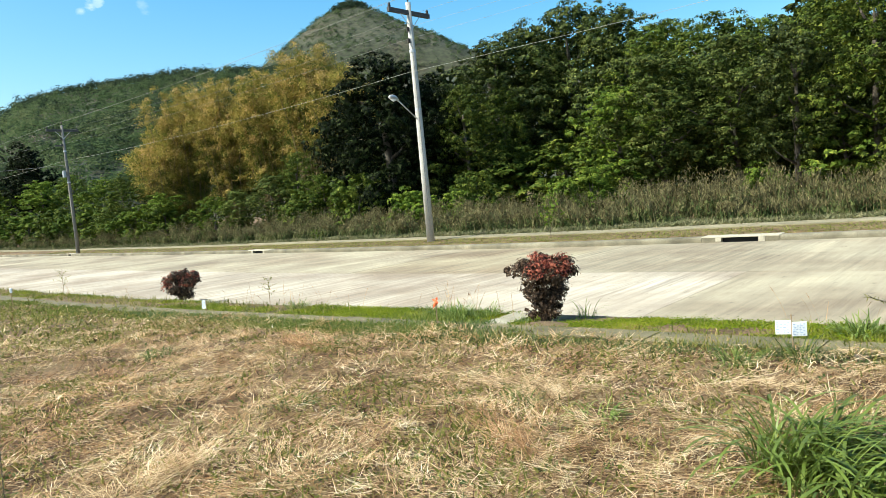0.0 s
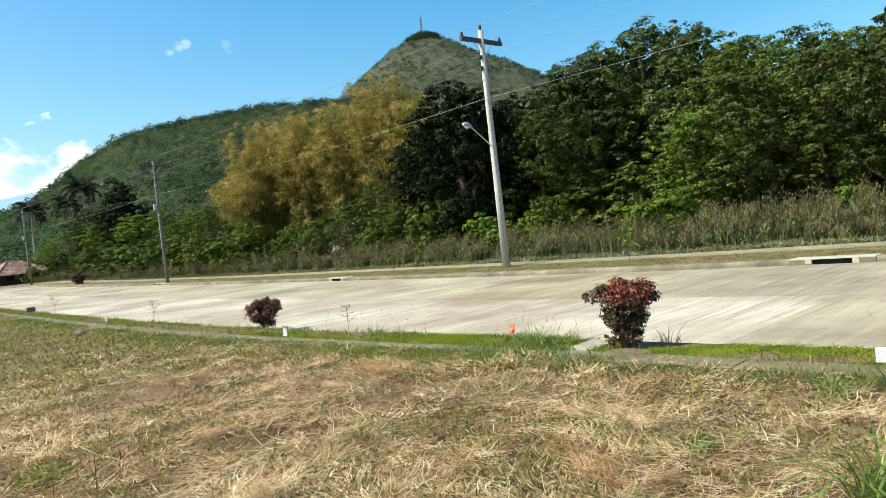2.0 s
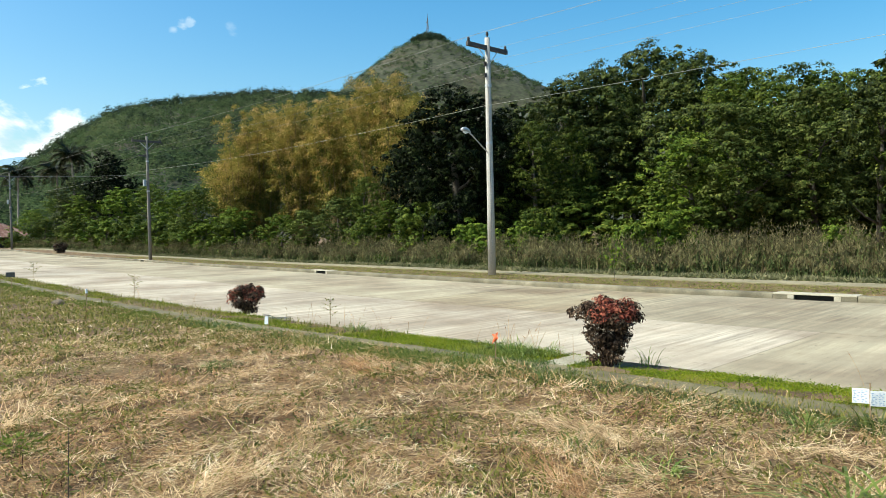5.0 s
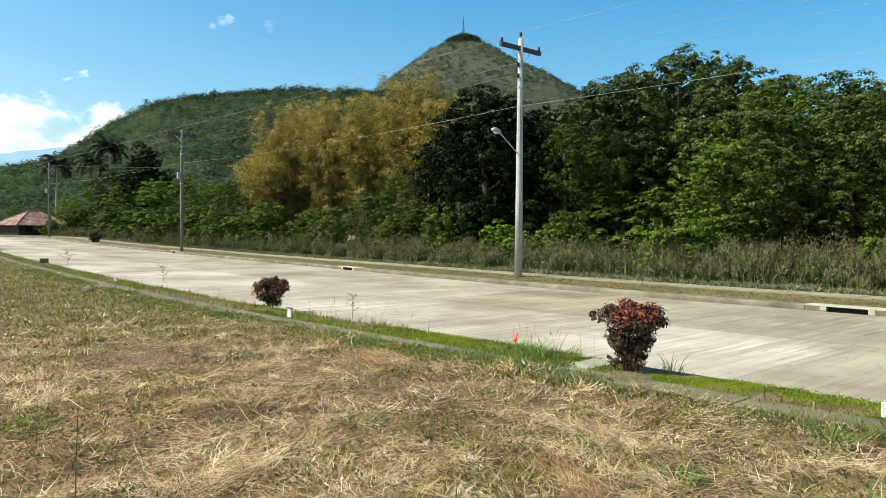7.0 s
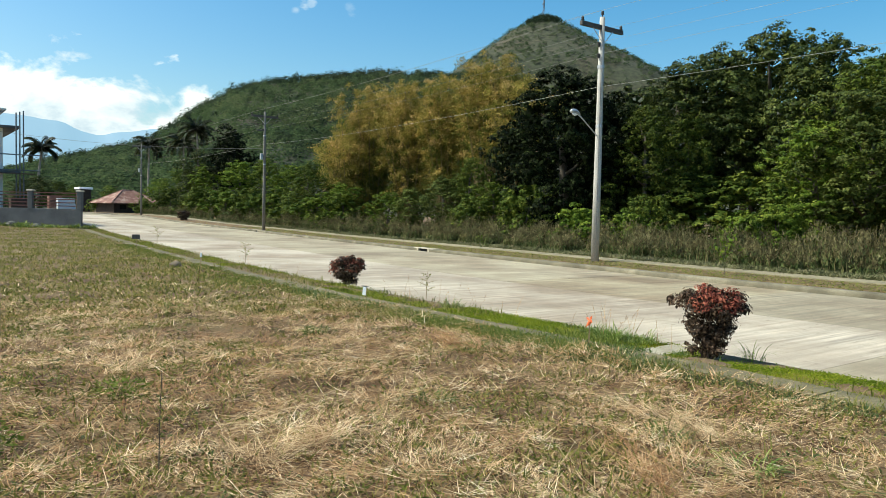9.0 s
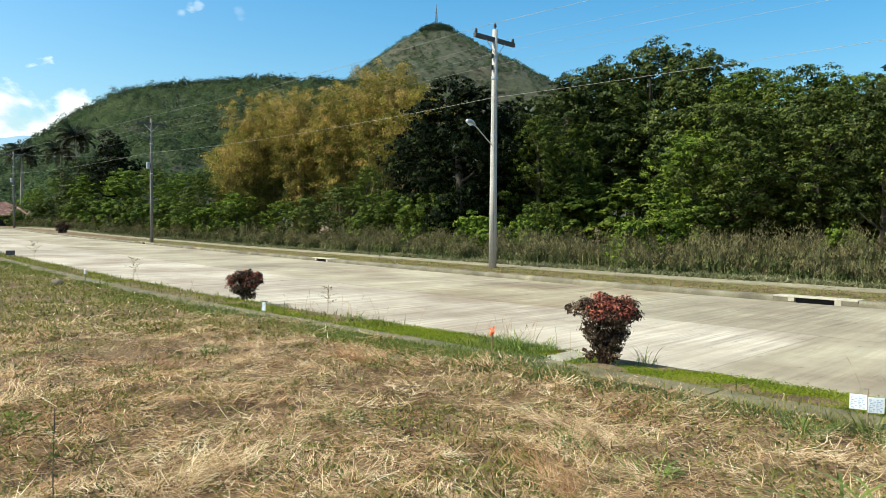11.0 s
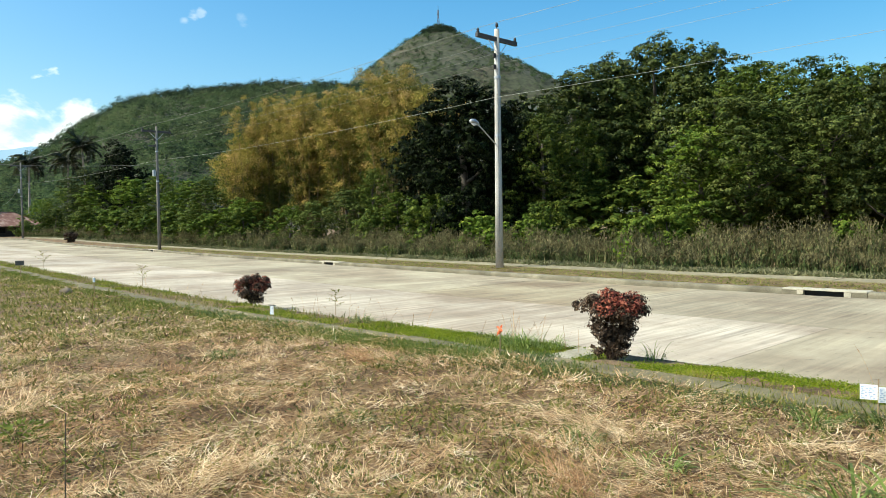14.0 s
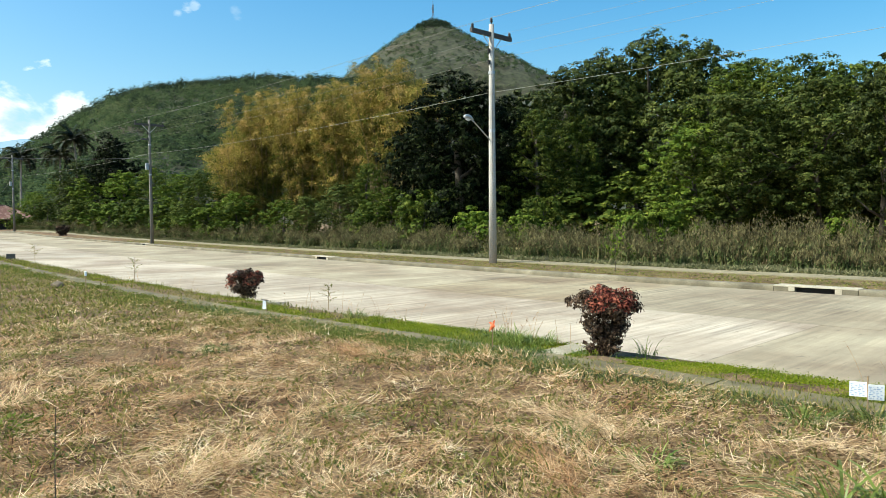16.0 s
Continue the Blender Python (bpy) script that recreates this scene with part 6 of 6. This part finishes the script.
# ---- white two-storey house with scaffolding ----
HX, HY = -67.0, 7.45
zb = float(rise(HX)) + 0.58
wh = thing("white_house", (HX, HY, zb), "white two-storey house under construction behind a wall", "house")


def wall_with_openings(x, y0, y1, z0, z1, t, holes):
    """A wall across y at x, thickness t towards -x, with rectangular openings (ya, yb, za, zb)."""
    ys = sorted({y0, y1, *[h[0] for h in holes], *[h[1] for h in holes]})
    zs = sorted({z0, z1, *[h[2] for h in holes], *[h[3] for h in holes]})
    geos = []
    for a, b in zip(ys, ys[1:]):
        for c, d in zip(zs, zs[1:]):
            m = ((a + b) / 2, (c + d) / 2)
            if not any(h[0] < m[0] < h[1] and h[2] < m[1] < h[3] for h in holes):
                geos.append(box(x - t, a, c, x, b, d))
    return join(*geos)


# the fourth is the porch opening; near-black panes stand for the shade inside
HOLES = [(-2.15, -0.45, 4.25, 6.3), (-1.85, -0.98, 1.8, 2.98), (-6.2, -4.2, 4.25, 6.3), (-4.7, -3.0, 0.3, 2.6), (-7.4, -5.6, 1.0, 2.5)]
part("wall", wall_with_openings(0, -14, 0, -0.9, 6.75, 0.2, HOLES), M["plaster"], wh, "white plastered front wall")
part("side_wall", box(-9, -0.2, -0.9, -0.2, 0, 6.75), M["plaster"], wh)
part("side_wall", box(-9, -14, -0.9, -0.2, -13.8, 6.75), M["plaster"], wh)
part("back_wall", box(-9.2, -14, -0.9, -9, 0, 6.75), M["plaster"], wh)
part("roof_slab", box(-9.6, -14.3, 6.75, 0.7, 1.1, 6.93, 0.02), M["block_wall"], wh, "projecting grey roof slab")
part("parapet", box(-9.0, -14, 6.93, -0.3, -0.15, 8.15, 0.03), M["parapet"], wh, "pale blue-grey parapet")
part("coping", box(-9.3, -14.3, 8.15, 0.1, 0.25, 8.30, 0.02), M["plaster"], wh)
part("ledge", box(-0.05, -14.2, 3.25, 0.75, 1.0, 3.43, 0.02), M["block_wall"], wh, "concrete ledge between the storeys")
part("awning", box(0.0, -7.0, 2.70, 1.4, -2.8, 2.95, 0.02), M["roof_tile"], wh, "brown porch roof")
for ya, yb, za, zb_ in HOLES:
    win = part("window", join(box(-0.14, ya, za, -0.06, ya + 0.07, zb_), box(-0.14, yb - 0.07, za, -0.06, yb, zb_), box(-0.14, ya + 0.07, za, -0.06, yb - 0.07, za + 0.07), box(-0.14, ya + 0.07, zb_ - 0.07, -0.06, yb - 0.07, zb_), box(-0.14, (ya + yb) / 2 - 0.035, za + 0.07, -0.06, (ya + yb) / 2 + 0.035, zb_ - 0.07)), M["dark"], wh, "dark frame in an opening of the house")
    for a, b in ((ya + 0.07, (ya + yb) / 2 - 0.035), ((ya + yb) / 2 + 0.035, yb - 0.07)):
        part("pane", box(-0.11, a, za + 0.07, -0.09, b, zb_ - 0.07), M["glass"], win)
    part("sill", box(-0.02, ya - 0.06, za - 0.1, 0.10, yb + 0.06, za - 0.02, 0.01), M["plaster"], win)
sc = thing("scaffolding", (HX + 1.3, HY, float(rise(HX))), "grey pipe scaffolding against the white house", "scaffolding")
for yy in (-9, -6.8, -4.6, -2.6, -0.9, 0.75, 1.0, 1.25):
    part("upright", tube([(0, yy, -0.05), (0, yy, 7.3 if yy < 0.5 else 8.2 + yy * 0.35)], 0.05, 6), M["scaffold"], sc)
for zz in (2.1, 4.0, 5.2):
    part("ledger", tube([(0.05, -9.6, zz), (0.05, 2.4, zz + 0.05)], 0.045, 6), M["scaffold"], sc)
part("plank", box(-0.3, -9.2, 3.75, 0.4, 2.0, 3.81), M["timber_dark"], sc)

# boundary wall with railings
bw = thing("boundary_wall", (-58.45, 11.35, float(rise(-58.2)) - 0.24), "grey rendered boundary wall with brown railings and posts", "wall", turn=math.degrees(math.atan2(-8.2, -6.4)))
LEN = 19.0
part("base", box(-0.1, -0.12, -0.3, LEN, 0.12, 1.5, 0.02), M["block_wall"], bw, "solid grey rendered base")
rw = part("return_wall", box(-14.0, -0.12, -0.3, -0.32, 0.12, 1.5, 0.02), M["block_wall"], bw)
rw.matrix_basis = pose(0, 0, 0, 0, 0, -math.degrees(math.atan2(-8.2, -6.4)) - 4)
for p in np.arange(0, LEN, 3.6):
    part("post", box(p - 0.14, -0.15, 1.5, p + 0.20, 0.15, 2.75, 0.02), M["block_wall"], bw)
    part("post_cap", box(p - 0.2, -0.21, 2.75, p + 0.26, 0.21, 2.85, 0.03), M["white_concrete"], bw)
    if p + 3.4 < LEN:
        for zz in (1.66, 1.9, 2.14, 2.38, 2.6):
            part("rail", box(p + 0.2, -0.03, zz, p + 3.46, 0.03, zz + 0.07), M["rail"], bw)
# building stuff behind the railings
for bx, by, w_, h_, mt, lb in ((-61.0, 10.8, 1.2, 2.0, "card", "white covered stack of material behind the wall"), (-63.2, 8.2, 1.5, 1.9, "timber_dark", "dark stack of timber behind the wall"), (-61.6, 10.2, 0.9, 2.2, "roof_tile", "stack of red roof sheets behind the wall")):
    pk = thing("material_stack", (bx, by, float(rise(bx))), lb, "building material")
    for q in range(5):
        part("layer", box(-w_ / 2 + 0.05 * (q % 2), -w_ / 2, h_ * q / 5, w_ / 2, w_ / 2 - 0.06 * (q % 3), h_ * (q + 1) / 5 - 0.02, 0.015), M[mt], pk)

# ---- road, kerbs and paths ----
road = thing("road", (0, 0, 0), "pale worn concrete road laid in slabs", "road", kind="structure")
CUTS = -4.0 + 4.95 * np.arange(-29, 10)


def strip_piece(fa, fb, x0, x1, z0, z1, n=3, base=0.0):
    """A slab between two curves along x, with top and sides."""
    x = np.linspace(x0, x1, n + 1)
    za = rise(x)
    top = [np.stack([x, fa(x), za + z1], -1), np.stack([x, fb(x), za + z1], -1)]
    bot = [np.stack([x, fa(x), za + z0], -1), np.stack([x, fb(x), za + z0], -1)]
    V = np.concatenate([top[0], top[1], bot[0], bot[1]])
    m = n + 1
    F = []
    for i in range(n):
        F += [(i, i + 1, m + i + 1, m + i), (2 * m + i, 2 * m + i + 1, i + 1, i), (m + i, m + i + 1, 3 * m + i + 1, 3 * m + i)]
    F += [(0, m, 3 * m, 2 * m), (n, 2 * m + n, 3 * m + n, m + n)]
    return V, np.array(F)


def lane(t):
    return lambda x: road_near(x) + t * (road_far(x) - road_near(x))


for x0, x1 in zip(CUTS, CUTS[1:]):
    for a, b in ((0.0015, 0.4783), (0.4797, 0.999)):
        sh = float(rng.uniform(-0.004, 0.004))
        part("slab", strip_piece(lane(a), lane(b), x0 + 0.0014, x1 - 0.0014, ROAD_Z - 0.2, ROAD_Z + sh), M["road" if a < 0.4 and x1 < -3.9 else "road_worn" if a > 0.4 and -14.0 < x0 < -13.8 else "road_mid"], road)

INLETS = (-5.78, -27.05, -53.6)
kerb = thing("kerb", (0, 0, 0), "weathered concrete kerb along the far side of the road", "kerb", kind="structure")


def kerb_piece(x0, x1):
    n = 3
    x = np.linspace(x0, x1, n + 1)
    prof = ((0.0, -0.30), (0.0, -0.06), (0.012, -0.025), (0.045, 0.0), (0.22, 0.010), (0.22, -0.30))
    V = np.concatenate([np.stack([x, road_far(x) + d, rise(x) + z], -1) for d, z in prof])
    m = n + 1
    F = [(k * m + i + 1, k * m + i, (k + 1) * m + i, (k + 1) * m + i + 1) for k in range(len(prof) - 1) for i in range(n)]
    F += [(0, m, 4 * m, 5 * m), (m, 2 * m, 3 * m, 4 * m), (n, 5 * m + n, 4 * m + n, m + n), (m + n, 4 * m + n, 3 * m + n, 2 * m + n)]
    return V, np.array(F)


edges = np.arange(-148, 40, 2.0)
for x0, x1 in zip(edges, edges[1:]):
    spans = [(x0, x1)]
    for c in INLETS:
        cut = []
        for a, b in spans:
            if c + 0.9 <= a or c - 0.9 >= b:
                cut.append((a, b))
            else:
                cut += [(a, c - 0.9)] * int(a < c - 0.94) + [(c + 0.9, b)] * int(b > c + 0.94)
        spans = cut
    for a, b in spans:
        part("kerbstone", kerb_piece(a + 0.0015, b - 0.0015), M["kerb"], kerb)
for c in INLETS:
    y = float(road_far(c))
    turn = math.degrees(math.atan2(float(road_far(c + 0.5) - road_far(c - 0.5)), 1.0))
    e = thing("drain_inlet", (c, y, float(rise(c))), "pale concrete storm-drain inlet with a dark slot in the kerb", "drain inlet", group="drain inlets", turn=turn)
    part("top_slab", box(-0.895, 0.0, -0.020, 0.895, 0.42, 0.012, 0.008), M["white_concrete"], e, "pale top slab")
    for s in (-1, 1):
        part("cheek", box(s * 0.655 - 0.235, 0.003, -0.32, s * 0.655 + 0.235, 0.42, -0.021), M["kerb"], e)
        part("mortar", box(s * 0.495 - 0.07, -0.006, -0.14 - 0.03 * s, s * 0.495 + 0.07, 0.0, -0.024, 0.003), M["white_concrete"], e, "pale mortar smeared beside the slot")
    # shallow black panel painted as the shade of a deeper drain
    part("shade_panel", box(-0.419, 0.088, -0.32, 0.419, 0.112, -0.021), M["slot_shade"], e, "near-black panel standing for the shade inside the drain")

near_path = thing("pavement", (0, 0, 0), "narrow concrete path half overgrown with grass", "pavement", kind="structure")
for x0 in np.arange(-62, 14, 1.55):
    sh = float(rng.uniform(-0.008, 0.008))
    part("paving_slab", strip_piece(lambda x: road_near(x) + NEAR_PATH[0], lambda x: road_near(x) + NEAR_PATH[1], x0 + 0.006, x0 + 1.544, -0.12, 0.022 + sh, 2), M["path"], near_path)
far_path = thing("pavement", (0, 0, 0), "concrete footpath between the far verge and the weeds", "pavement", kind="structure")
for x0 in np.arange(-100, 24, 2.4):
    sh = float(rng.uniform(-0.006, 0.006))
    part("paving_slab", strip_piece(lambda x: road_far(x) + FAR_PATH[0], lambda x: road_far(x) + FAR_PATH[1], x0 + 0.006, x0 + 2.394, -0.12, 0.03 + sh, 2), M["far_path"], far_path)
cross = thing("crossing_slab", (0, 0, 0), "short pale concrete slab across the near verge", "slab")
part("paving_slab", strip_piece(lambda x: road_near(x) - 0.70, lambda x: road_near(x) - 0.01, -5.42, -5.06, -0.12, 0.012, 2), M["slab"], cross)
